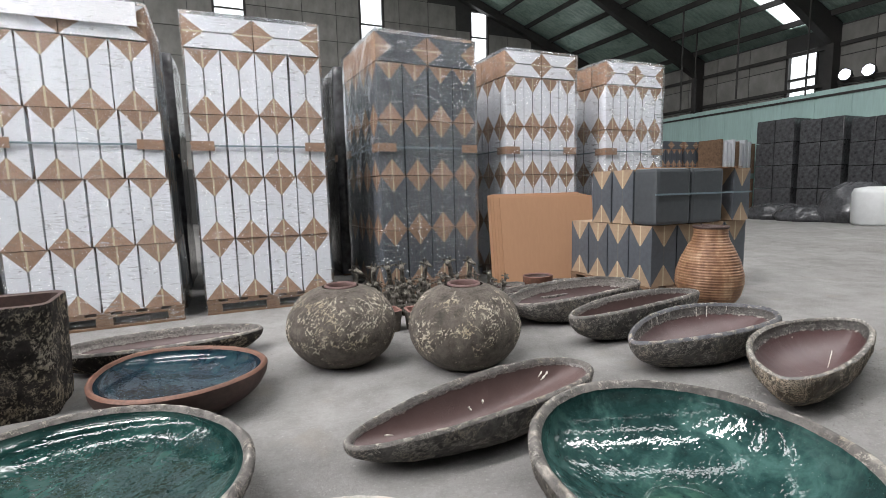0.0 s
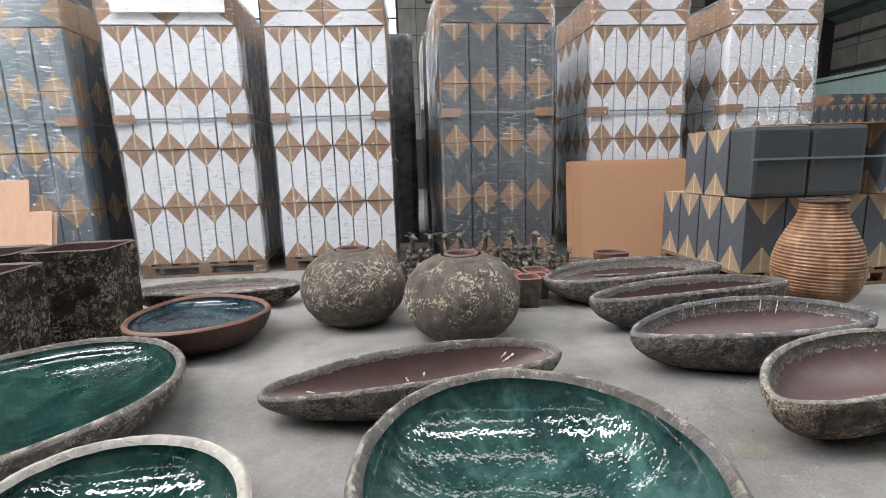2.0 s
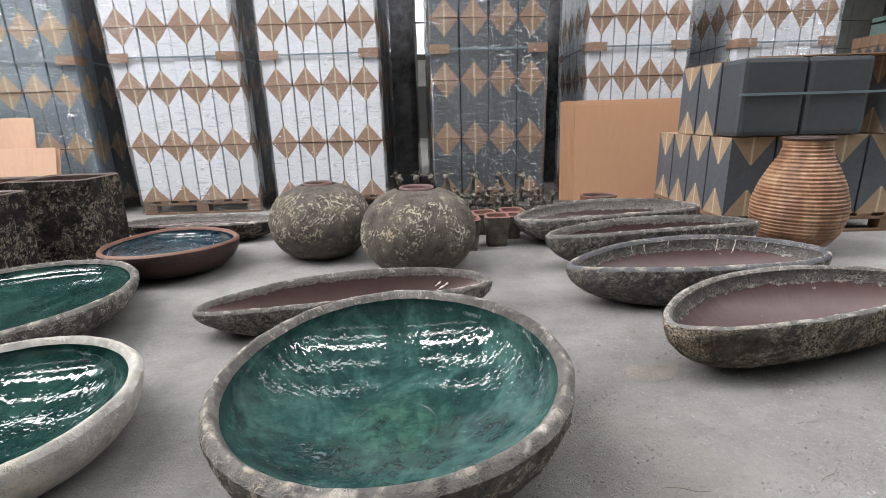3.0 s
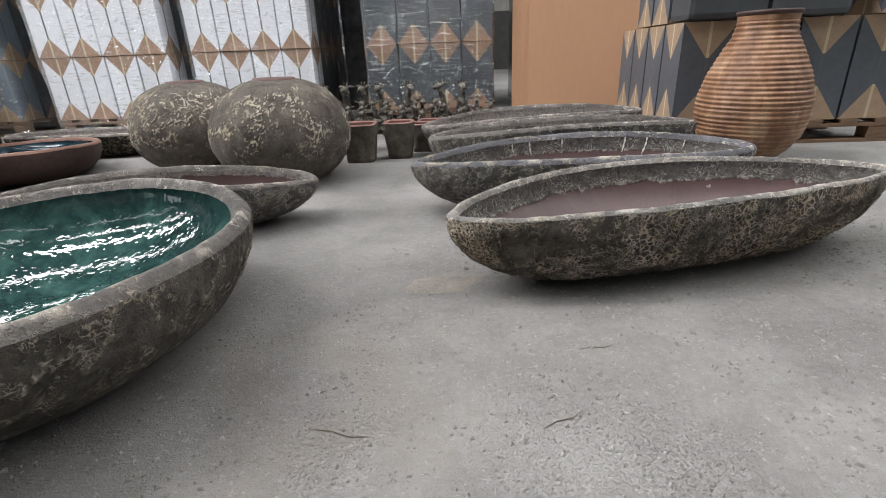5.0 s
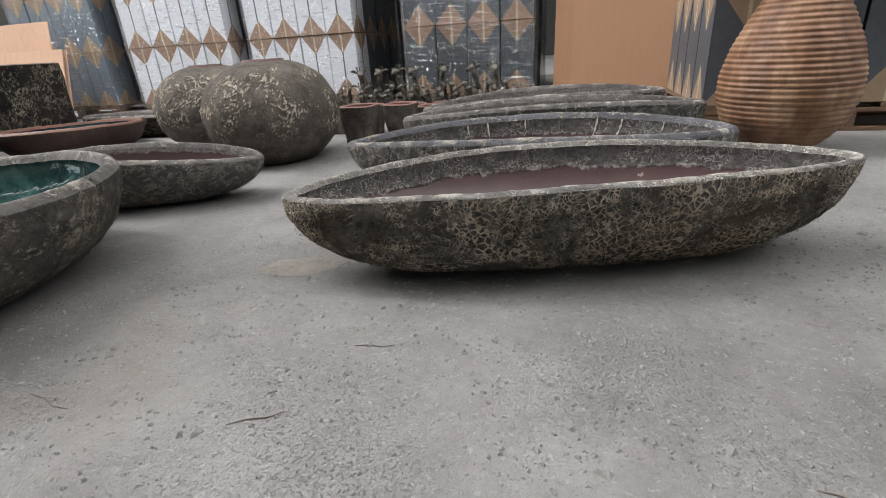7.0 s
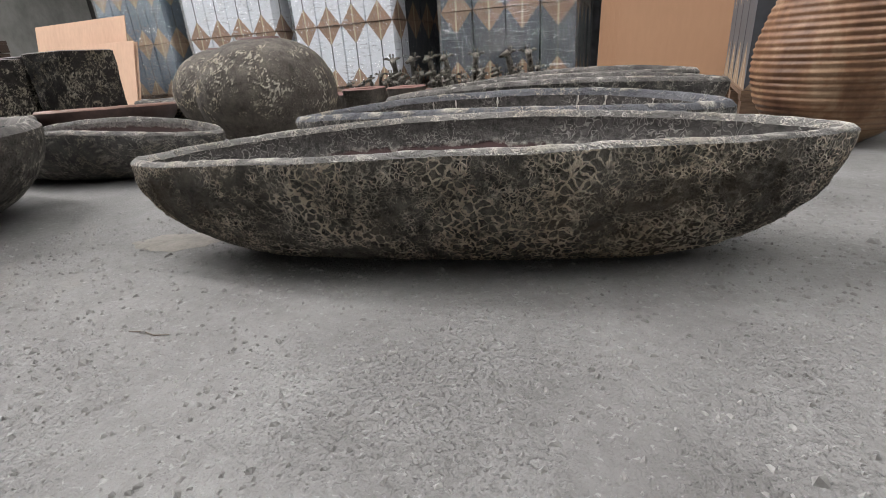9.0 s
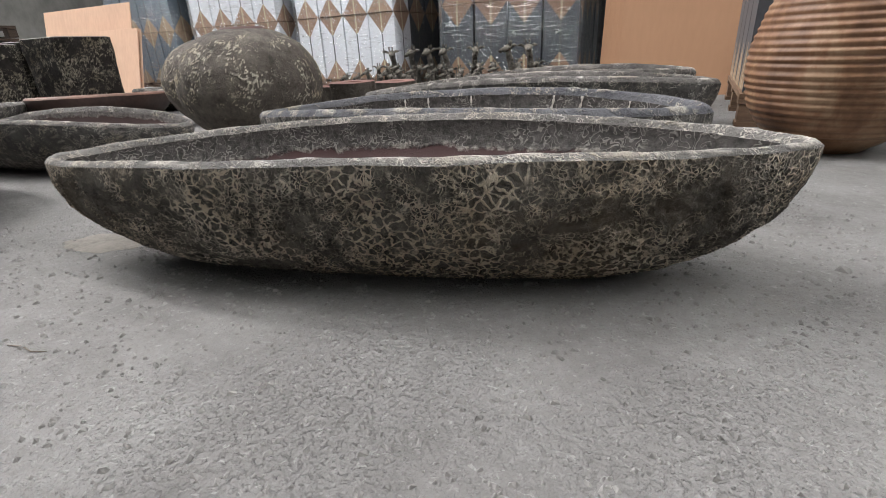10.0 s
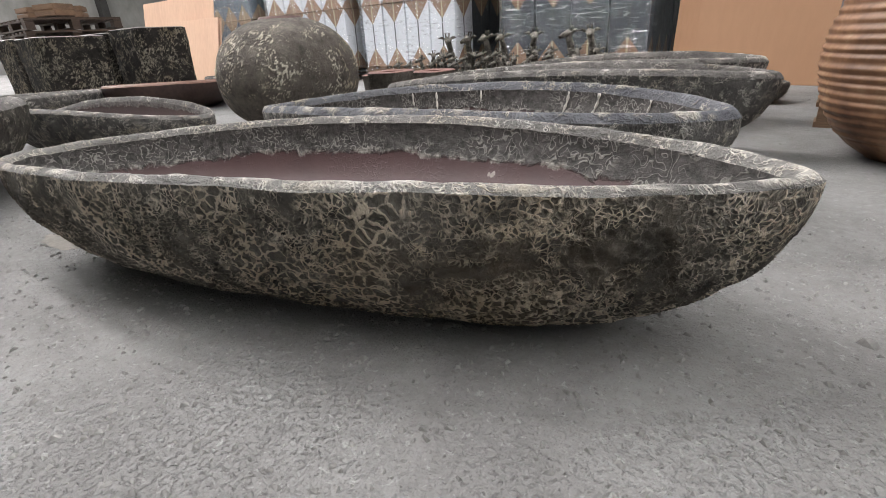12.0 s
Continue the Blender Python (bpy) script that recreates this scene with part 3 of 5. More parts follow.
def vessel(name, centre, yaw, a, b, h, label, category, group="", e=1.1, k=0.0, m=0.0, s=0.0, wall=0.035, base=0.5, base_y=None, full=1.0, floor_z=0.035,
           mats=None, seg=240, rings=34, amp=0.006, lump=9.0, seed=1.0, tilt=0.0, lip=0.5, cell=50.0, cover=0.42, relief=0.004, squiggle=0.012, belly=0.92, worm=True, drips=()):
    """A hand-built bowl or pod: crusted outer shell, lip and lined inside."""
    shell_m, rim_m, lining_m = mats
    top = thing(name, Matrix.Translation((*centre, 0.0)) @ Matrix.Rotation(radians(yaw), 4, "Z"), label, category, group)
    base_y = base if base_y is None else base_y
    ang = [2 * math.pi * i / seg for i in range(seg)]

    def plan(t, inset):
        c, sn = math.cos(t), math.sin(t)
        return (a - inset) * c, (b - inset) * math.copysign(abs(sn) ** e, sn) * (1 + m * c) + s * (1 - c * c)

    def rim_z(t):
        c = math.cos(t)
        return h + k * (1 - c * c) + tilt * c + lumpy((c * 2, math.sin(t) * 2, 0), 0.0022, 1.3, seed)

    outer, crust = [], []
    for j in range(rings + 1):
        ph = math.pi / 2 * j / rings
        ring = []
        for t in ang:
            x, y = plan(t, 0.0)
            fx, fy = base + (1 - base) * math.sin(ph) ** full, base_y + (1 - base_y) * math.sin(ph) ** full
            z = rim_z(t) * (1 - math.cos(ph)) ** belly
            p = Vector((x * fx, y * fy, z))
            c, up = crust_at(p, cell, cover, seed, squiggle, worm) if relief else (0.0, 0.0)
            fade = min(1.0, (rings - j) / (rings * 0.12))
            d = (lumpy(p, amp, lump, seed) + relief * up * fade) * min(1.0, j / 3)
            n = Vector((x / a / a, (y - s * (1 - math.cos(t) ** 2)) / b / b, -0.6 * math.cos(ph))).normalized()
            p += n * d
            if j == 0:
                p.z = 0.0
            p.z = max(0.0, p.z)
            ring.append(p)
            crust.append(c * (0.35 + 0.65 * fade))
        outer.append(ring)
    hang("shell", ring_mesh("shell", outer, shell_m, cap_first=True, attr=("crust", crust)), top)
    lips, steps, lip_c = [outer[-1]], 6, [0.0] * seg
    for i in range(1, steps + 1):
        f = i / steps
        ring = []
        for q, t in enumerate(ang):
            xi, yi = plan(t, wall)
            o = outer[-1][q]
            rise = lip * wall * math.sin(math.pi * f)
            chip = noise.fractal(Vector((o.x * 22, o.y * 22, f * 2 + seed)), 1.0, 2.0, 3)
            ring.append(Vector((o.x + (xi - o.x) * f, o.y + (yi - o.y) * f, o.z + rise - 0.004 * f + 0.0015 * chip)))
            lip_c.append(max(0.0, chip * 1.8 + 0.1) * math.sin(math.pi * min(1.0, f * 1.3)) * (0.8 if f < 0.75 else 0.3))
        lips.append(ring)
    hang("rim", ring_mesh("rim", lips, rim_m, attr=("crust", lip_c)), top)
    inner, depth = [lips[-1]], [0.0]
    for j in range(1, rings + 1):
        ph = math.pi / 2 * (1 - j / rings)
        ring = []
        for q, t in enumerate(ang):
            x, y = plan(t, wall)
            bx, by = base * 0.25, base_y * 0.25
            z0 = lips[-1][q].z
            px, py = x * (bx + (1 - bx) * math.sin(ph) ** full), y * (by + (1 - by) * math.sin(ph) ** full)
            ring.append(Vector((px, py, floor_z + (z0 - floor_z) * (1 - math.cos(ph)) ** 0.92 + lumpy((px, py, 0), amp * 0.3, 7, seed + 3) * min(1.0, j / 4))))
        inner.append(ring)
        depth.append(math.cos(ph))
    hang("lining", ring_mesh("lining", inner, lining_m, cap_last=True, attr=("depth", depth)), top)
    for deg, j0, j1, wide in drips:
        q = round(deg / 360 * seg) % seg
        bm = bmesh.new()
        line = [inner[j][(q + round(0.4 * math.sin(j * 0.5 + deg))) % seg] * 0.997 for j in range(j0, j1 + 1)]
        tube(bm, line, [wide * (0.7 + 0.4 * math.sin(i * 2.1 + deg)) * (1.0 if i < len(line) - 1 else 0.5) for i in range(len(line))], 7)
        part("drip", bm, CHALK, top, "chalky white slip drip")
    return top


def lathe(name, profile, seg, amp=0.0, seed=1.0, mat=None, attr=None, cap_first=True, cap_last=True, crusty=0.0):
    rings, crust = [], []
    for r, z in profile:
        ring = []
        for i in range(seg):
            t = 2 * math.pi * i / seg
            d = lumpy((math.cos(t) * r, math.sin(t) * r, z), amp, 8.0, seed) if amp else 0.0
            if crusty:
                c, up = crust_at((math.cos(t) * r, math.sin(t) * r, z), crusty, 0.36, seed, 0.02, True)
                zone = z / profile[-1][1] + 0.10 * noise.noise(Vector((math.cos(t) * 2, math.sin(t) * 2, seed)))
                zone = max(0.15, min(1.0, (zone - 0.22) / 0.2, (0.97 - zone) / 0.1))
                c, up = c * zone, up * zone
                d += 0.007 * up
                crust.append(c)
            ring.append(Vector(((r + d) * math.cos(t), (r + d) * math.sin(t), z)))
        rings.append(ring)
    return ring_mesh(name, rings, mat, cap_first, cap_last, ("crust", crust) if crusty else attr)

# ---------------------------------------------------------------- the hall


def structure(name, bm, mats, label, category="", m=HALL):
    return single(name, bm, mats, m, label, category or name.split("_")[0], kind="structure")


ground_bm = bmesh.new()
box(ground_bm, -400, 400, -400, 400, -0.3, -0.06)
structure("ground", ground_bm, FLOOR, "dusty bare ground outside the hall", "ground")
structure("floor", boxed(-EAVE_U - 0.4, EAVE_U + 0.4, BACK_V - 0.4, GABLE_V + 0.4, -0.06, 0.0), FLOOR, "dusty grey concrete floor of the warehouse", "floor")

# gable wall with tall windows
WINDOWS = [(0.18, 1.22, 3.0, 9.6), (5.3, 6.27, 3.0, 9.2), (10.08, 10.95, 3.0, 8.45), (14.4, 15.28, 3.0, 7.0), (-4.7, -3.7, 3.0, 9.6)]


def roof_z(u):
    return RIDGE_Z - PITCH * abs(u - RIDGE_U)


wall_bm = bmesh.new()
cuts = sorted(WINDOWS)
spans, edge = [], -EAVE_U
for u0, u1, z0, z1 in cuts:
    spans.append((edge, u0, None))
    spans.append((u0, u1, (z0, z1)))
    edge = u1
spans.append((edge, EAVE_U, None))


def wall_column(bm, u0, u1, z0, slope_top, v0, v1, z_top=None):
    marks = [u0] + ([RIDGE_U] if u0 < RIDGE_U < u1 else []) + [u1]
    for p, q in zip(marks, marks[1:]):
        zt = (lambda u: roof_z(u) - 0.05) if slope_top else (lambda u: z_top)
        prism(bm, [(p, v0, z0), (q, v0, z0), (q, v0, zt(q)), (p, v0, zt(p))], (0, 0, 0), (0, v1 - v0, 0))


for u0, u1, hole in spans:
    if hole is None:
        wall_column(wall_bm, u0, u1, 0.0, True, GABLE_V, GABLE_V + 0.2)
    else:
        wall_column(wall_bm, u0, u1, 0.0, False, GABLE_V, GABLE_V + 0.2, hole[0])
        wall_column(wall_bm, u0, u1, hole[1], True, GABLE_V, GABLE_V + 0.2)
bmesh.ops.recalc_face_normals(wall_bm, faces=wall_bm.faces)
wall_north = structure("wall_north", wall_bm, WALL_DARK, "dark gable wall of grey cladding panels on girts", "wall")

for i, (u0, u1, z0, z1) in enumerate(WINDOWS):
    win = thing("window_%d" % (i + 1), HALL, "tall narrow window glowing with white daylight", "window", kind="structure")
    part("pane", boxed(u0, u1, GABLE_V + 0.12, GABLE_V + 0.13, z0, z1), PANE, win)
    for x in (u0, u1 - 0.06):
        part("window_frame", boxed(x, x + 0.06, GABLE_V - 0.03, GABLE_V + 0.1, z0, z1), STEEL, win)
    z = z0
    while z < z1 - 0.2:
        part("glazing_bar", boxed(u0 + 0.06, u1 - 0.06, GABLE_V + 0.02, GABLE_V + 0.09, z, z + 0.05), STEEL, win)
        z += 1.1

# eave wall, its windows, girts
EWIN = [(5.68, 6.55, 3.86, 5.4), (-3.4, -2.5, 3.86, 5.4)]
east = bmesh.new()
edge = BACK_V
for v0, v1, z0, z1 in sorted(EWIN):
    box(east, EAVE_U, EAVE_U + 0.2, edge, v0, 0, EAVE_Z - 0.05)
    box(east, EAVE_U, EAVE_U + 0.2, v0, v1, 0, z0)
    box(east, EAVE_U, EAVE_U + 0.2, v0, v1, z1, EAVE_Z - 0.05)
    edge = v1
box(east, EAVE_U, EAVE_U + 0.2, edge, GABLE_V, 0, EAVE_Z - 0.05)
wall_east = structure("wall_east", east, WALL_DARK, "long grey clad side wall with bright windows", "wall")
for i, (v0, v1, z0, z1) in enumerate(EWIN):
    win = thing("window_%d" % (i + 6), HALL, "bright square window high in the side wall", "window", kind="structure")
    part("pane", boxed(EAVE_U + 0.12, EAVE_U + 0.13, v0, v1, z0, z1), PANE, win)
    part("glazing_bar", boxed(EAVE_U - 0.02, EAVE_U + 0.1, v0, v1, 4.45, 4.53), STEEL, win)
    for x in (v0 - 0.05, v1):
        part("window_frame", boxed(EAVE_U - 0.05, EAVE_U - 0.003, x, x + 0.05, z0 - 0.05, z1 + 0.05), STEEL, win)
west = bmesh.new()
for v0, v1, z0 in ((BACK_V, e0, 0.0), (e0, e1, eh), (e1, GABLE_V, 0.0)):
    box(west, -EAVE_U - 0.2, -EAVE_U, v0, v1, z0, EAVE_Z - 0.05)
structure("wall_west", west, WALL, "grey clad side wall", "wall")
south = bmesh.new()
wall_column(south, -EAVE_U, DOORS[0][0], 0.0, True, BACK_V - 0.2, BACK_V)
wall_column(south, DOORS[0][0], DOORS[0][1], DOORS[0][2], True, BACK_V - 0.2, BACK_V)
wall_column(south, DOORS[0][1], EAVE_U, 0.0, True, BACK_V - 0.2, BACK_V)
bmesh.ops.recalc_face_normals(south, faces=south.faces)
structure("wall_south", south, WALL, "grey clad gable wall", "wall")

# roof with translucent strips between sheets
HALF = 0.34
bands, edge = [], BACK_V - 0.3
for v in sorted(SKYLIGHTS):
    bands.append((edge, v - HALF))
    edge = v + HALF
bands.append((edge, GABLE_V + 0.3))
roof_bm = bmesh.new()


def slope_slab(bm, side, u0, u1, v0, v1, lift, thick):
    za, zb = RIDGE_Z - PITCH * u0 + lift, RIDGE_Z - PITCH * u1 + lift
    pts = [(side * u0, v0, za), (side * u1, v0, zb), (side * u1, v0, zb + thick), (side * u0, v0, za + thick)]
    prism(bm, pts, (0, 0, 0), (0, v1 - v0, 0))


for side in (1, -1):
    for v0, v1 in bands:
        slope_slab(roof_bm, side, 0.0, EAVE_U + 0.3, v0, v1, 0.06, 0.06)
    for v in SKYLIGHTS:
        slope_slab(roof_bm, side, 0.0, 0.7, v - HALF, v + HALF, 0.06, 0.06)
        slope_slab(roof_bm, side, 18.2, EAVE_U + 0.3, v - HALF, v + HALF, 0.06, 0.06)
bmesh.ops.recalc_face_normals(roof_bm, faces=roof_bm.faces)
structure("ceiling", roof_bm, ROOF, "green-tinted corrugated metal roof seen from below", "roof")
for side in (1, -1):
    for v in SKYLIGHTS:
        strip = bmesh.new()
        slope_slab(strip, side, 0.7, 18.2, v - HALF, v + HALF, 0.09, 0.01)
        bmesh.ops.recalc_face_normals(strip, faces=strip.faces)
        structure("skylight", strip, PANE, "bright translucent roof strip", "skylight")

for v in (GABLE_V - 0.15, 9.97, 5.1, 0.2, -4.6, -8.3, -14.5):
    frame_ob = thing("roof_frame", HALL, "dark steel portal frame rafter and columns", "steel frame", "portal frames", "structure")
    for side in (1, -1):
        bm = bmesh.new()
        for u0, u1, d0, d1 in ((0.0, 12.5, 0.4, 0.34), (12.5, EAVE_U - 0.02, 0.34, 0.85)):
            za, zb = RIDGE_Z - PITCH * u0 - 0.02, RIDGE_Z - PITCH * u1 - 0.02
            prism(bm, [(side * u0, v - 0.11, za), (side * u1, v - 0.11, zb), (side * u1, v - 0.11, zb - d1), (side * u0, v - 0.11, za - d0)], (0, 0, 0), (0, 0.22, 0))
        bmesh.ops.recalc_face_normals(bm, faces=bm.faces)
        part("rafter", bm, STEEL, frame_ob)
        x = side * (EAVE_U - 0.25)
        part("column", boxed(x - 0.2, x + 0.2, v - 0.12, v + 0.12, 0, EAVE_Z - 0.5), STEEL, frame_ob)
u = 1.2
while u < EAVE_U:
    for side in (1, -1):
        z = RIDGE_Z - PITCH * u
        structure("purlin", boxed(side * u - 0.035, side * u + 0.035, BACK_V, GABLE_V, z - 0.13, z + 0.05), STEEL, "dark steel purlin under the roof", "purlin")
    u += 1.28
for z in (1.6, 3.0, 4.12, 5.3):
    structure("girt", boxed(EAVE_U - 0.12, EAVE_U - 0.06, -8.0, GABLE_V, z - 0.06, z + 0.06), STEEL, "dark horizontal wall girt", "girt")

PANEL_N = finish_mesh("panel", boxed(0.012, 1.238, -0.03, -0.002, 0.012, 0.938, 0.006), WALL)
for i in range(23):
    for j in range(9):
        u, z = -10.6 + 1.25 * i, 1.9 + 0.95 * j
        if z + 0.95 > roof_z(u + 1.25) - 0.1 or z + 0.95 > roof_z(u) - 0.1 or u + 1.25 > EAVE_U - 0.1:
            continue
        if any(u < w1 + 0.02 and u + 1.25 > w0 - 0.02 and z < wz1 and z + 0.95 > wz0 for w0, w1, wz0, wz1 in WINDOWS):
            continue
        hang("panel", PANEL_N, wall_north, Matrix.Translation((u, GABLE_V, z)))
for w0, w1, wz0, wz1 in WINDOWS[:4]:
    for z in np.arange(1.9, wz1 - 0.9, 0.95):
        for i in range(17):
            u = -3.1 + 1.25 * i
            for a, c in ((u, min(u + 1.25, w0 - 0.02)), (max(u, w1 + 0.02), u + 1.25)):
                if u < w1 + 0.02 and u + 1.25 > w0 - 0.02 and 0.12 < c - a < 1.24 and z + 0.95 < roof_z(c) - 0.1:
                    hang("panel", PANEL_N, wall_north, Matrix.LocRotScale((a, GABLE_V, float(z)), None, ((c - a) / 1.25, 1, 1)))
PANEL_E = finish_mesh("panel", boxed(-0.03, -0.002, 0.012, 1.288, 0.012, 0.938, 0.006), WALL)
for i in range(14):
    for j in range(4):
        v, z = 14.45 - 1.3 * (i + 1), 2.1 + 0.95 * j
        if any(v < w1 + 0.04 and v + 1.3 > w0 - 0.04 and z < wz1 + 0.04 and z + 0.95 > wz0 - 0.04 for w0, w1, wz0, wz1 in EWIN):
            continue
        hang("panel", PANEL_E, wall_east, Matrix.Translation((EAVE_U, v, z)))

# wall lamps, small sign boxes and hanging rods by the side wall
for v in (4.58, 3.97):
    lamp_ob = thing("flood_lamp", hall(EAVE_U - 0.45, v, 4.25), "round flood lamp with a bluish white glare", "lamp", "flood lamps")
    hang("housing", lathe("housing", [(0.05, -0.12), (0.16, -0.06), (0.19, 0.08), (0.18, 0.085)], 20, mat=STEEL), lamp_ob, Matrix.Rotation(radians(-90), 4, "Y"))
    hang("lens", lathe("lens", [(0.165, 0.088), (0.16, 0.10), (0.1, 0.115)], 20, mat=LAMP), lamp_ob, Matrix.Rotation(radians(-90), 4, "Y"))
    part("bracket", boxed(0.1, 0.4, -0.02, 0.02, -0.02, 0.02), STEEL, lamp_ob)
sign = thing("sign_box", hall(2.55, GABLE_V - 0.12, 6.95), "small dark box sign on the gable wall", "sign")
part("casing", boxed(-0.28, 0.28, 0, 0.1, -0.14, 0.16, 0.01), STEEL, sign)
part("face", boxed(-0.2, 0.2, -0.006, -0.001, -0.06, 0.06), FOAM, sign)
for u, v in ((15.2, 8.2), (16.4, 8.6), (15.0, 6.0), (16.6, 4.9)):
    structure("hanging_rod", boxed(u - 0.02, u + 0.02, v - 0.02, v + 0.02, 3.6, roof_z(u) - 0.1), STEEL, "thin rod hanging from the roof", "rod")

# teal sheet partition before the side wall
part_ob = thing("partition", HALL, "pale teal corrugated sheet partition", "partition", kind="structure")
v = -6.0
while v < 13.9:
    part("sheet", boxed(17.30, 17.34 + 0.01 * (int(v * 2) % 2), v + 0.004, v + 0.996, 0.0, 3.75 + 0.02 * math.sin(v * 5)), TEAL, part_ob)
    v += 1.0
part("rail", boxed(17.27, 17.297, -6, 14, 3.55, 3.62), STEEL, part_ob)

# ---------------------------------------------------------------- pallet stacks
PW, PH = 0.255, 0.505       # a packed planter: width and height


def planter_mesh(name, body, card=None, w=PW, h=PH, d=0.152):
    """A square planter with folded card over its ends and a strap round the middle, in one skin."""
    bm = bmesh.new()
    r, hh, sw = w / 2 - 0.006, h - 0.006, 0.0065
    de = d * (1 - sw / r)
    for q in range(4):
        rot = Matrix.Rotation(math.pi / 2 * q, 3, "Z")

        def at(x, z, out=0.0):
            return bm.verts.new(rot @ Vector((x, -r - out, z)))
        lo = [at(x, 0.0) for x in (-r, -sw, sw, r)]
        e, f = at(-sw, de), at(sw, de)
        g, k = at(-sw, hh - de), at(sw, hh - de)
        hi = [at(x, hh) for x in (-r, -sw, sw, r)]
        for vs, mi in (((lo[0], lo[1], e), 1), ((lo[1], lo[2], f, e), 2), ((lo[2], lo[3], f), 1), ((lo[0], e, g, hi[0]), 0), ((e, f, k, g), 3),
                       ((lo[3], hi[3], k, f), 0), ((hi[0], g, hi[1]), 1), ((hi[1], g, k, hi[2]), 2), ((hi[2], k, hi[3]), 1)):
            bm.faces.new(vs).material_index = mi
    bmesh.ops.remove_doubles(bm, verts=bm.verts, dist=0.0005)
    for z in (0.0, hh):
        ring = sorted((v for v in bm.verts if abs(v.co.z - z) < 1e-4), key=lambda v: math.atan2(v.co.y, v.co.x))
        bm.faces.new(ring).material_index = 1
    bmesh.ops.recalc_face_normals(bm, faces=bm.faces)
    return finish_mesh(name, bm, [body, card or CARD_BROWN, STRAP, STRAP_DARK])


WHITE_PLANTER = planter_mesh("white_planter", WHITE)
GREY_PLANTER = planter_mesh("grey_planter", GREY)
LOW_PLANTER = planter_mesh("low_planter", GREY, CARD_TAN, d=0.18)
SHEEN_PLANTER = planter_mesh("sheen_planter", SHEEN_SLATE, CARD_TAN)
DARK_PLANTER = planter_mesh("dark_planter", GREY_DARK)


def film_mesh(w, d, z0, z1, seed, mat, lean=0.0, grow=0.012):
    """The wrap round a stack: a skin that sags a little between the corners."""
    nx, nz = 14, 26
    outline = []
    for i in range(nx):
        outline.append((-w / 2 + w * i / nx, -d / 2, 0, -1))
    for i in range(nx):
        outline.append((w / 2, -d / 2 + d * i / nx, 1, 0))
    for i in range(nx):
        outline.append((w / 2 - w * i / nx, d / 2, 0, 1))
    for i in range(nx):
        outline.append((-w / 2, d / 2 - d * i / nx, -1, 0))
    rings = []
    for j in range(nz + 1):
        z = z0 + (z1 - z0) * j / nz
        ring = []
        for x, y, ax, ay in outline:
            g = grow + 0.010 * noise.noise(Vector((x * 3, y * 3, z * 5 + seed)))
            ring.append(Vector((x - lean * (z - 0.128) + (ax + (0.7 * (x / (w / 2)) if ay else 0)) * g, y + (ay + (0.7 * (y / (d / 2)) if ax else 0)) * g, z + 0.004 * noise.noise(Vector((x * 6, y * 6, seed))))))
        rings.append(ring)
    top = [Vector((p.x * 0.985, p.y * 0.985, p.z + 0.01)) for p in rings[-1]]
    return ring_mesh("film", rings + [top], mat, cap_last=True)


def pallet(parent, w, d, board=None):
    board = board or DECK
    for i in range(7):
        x = -w / 2 + (w - 0.09) * i / 6
        hang("deck_board", board, parent, Matrix.LocRotScale((x + 0.045, 0, 0.115), None, (0.09, d, 0.02)))
    for y in (-d / 2 + 0.045, 0, d / 2 - 0.045):
        hang("stringer_board", board, parent, Matrix.LocRotScale((0, y, 0.095), None, (w, 0.09, 0.018)))
        hang("bottom_board", board, parent, Matrix.LocRotScale((0, y, 0.010), None, (w, 0.09, 0.018)))
        for x in (-w / 2 + 0.06, 0, w / 2 - 0.06):
            hang("block", board, parent, Matrix.LocRotScale((x, y, 0.052), None, (0.11, 0.088, 0.064)))


DECK = finish_mesh("pallet_board", boxed(-0.5, 0.5, -0.5, 0.5, -0.5, 0.5), WOOD)
DECK_DARK = finish_mesh("weathered_board", boxed(-0.5, 0.5, -0.5, 0.5, -0.5, 0.5), WOOD_DARK)
PAD = finish_mesh("strap_pad", boxed(-0.5, 0.5, -0.5, 0.5, -0.5, 0.5), CARD_BROWN)
BAND = finish_mesh("strap_band", boxed(-0.5, 0.5, -0.5, 0.5, -0.5, 0.5), STRAP_BLUE)


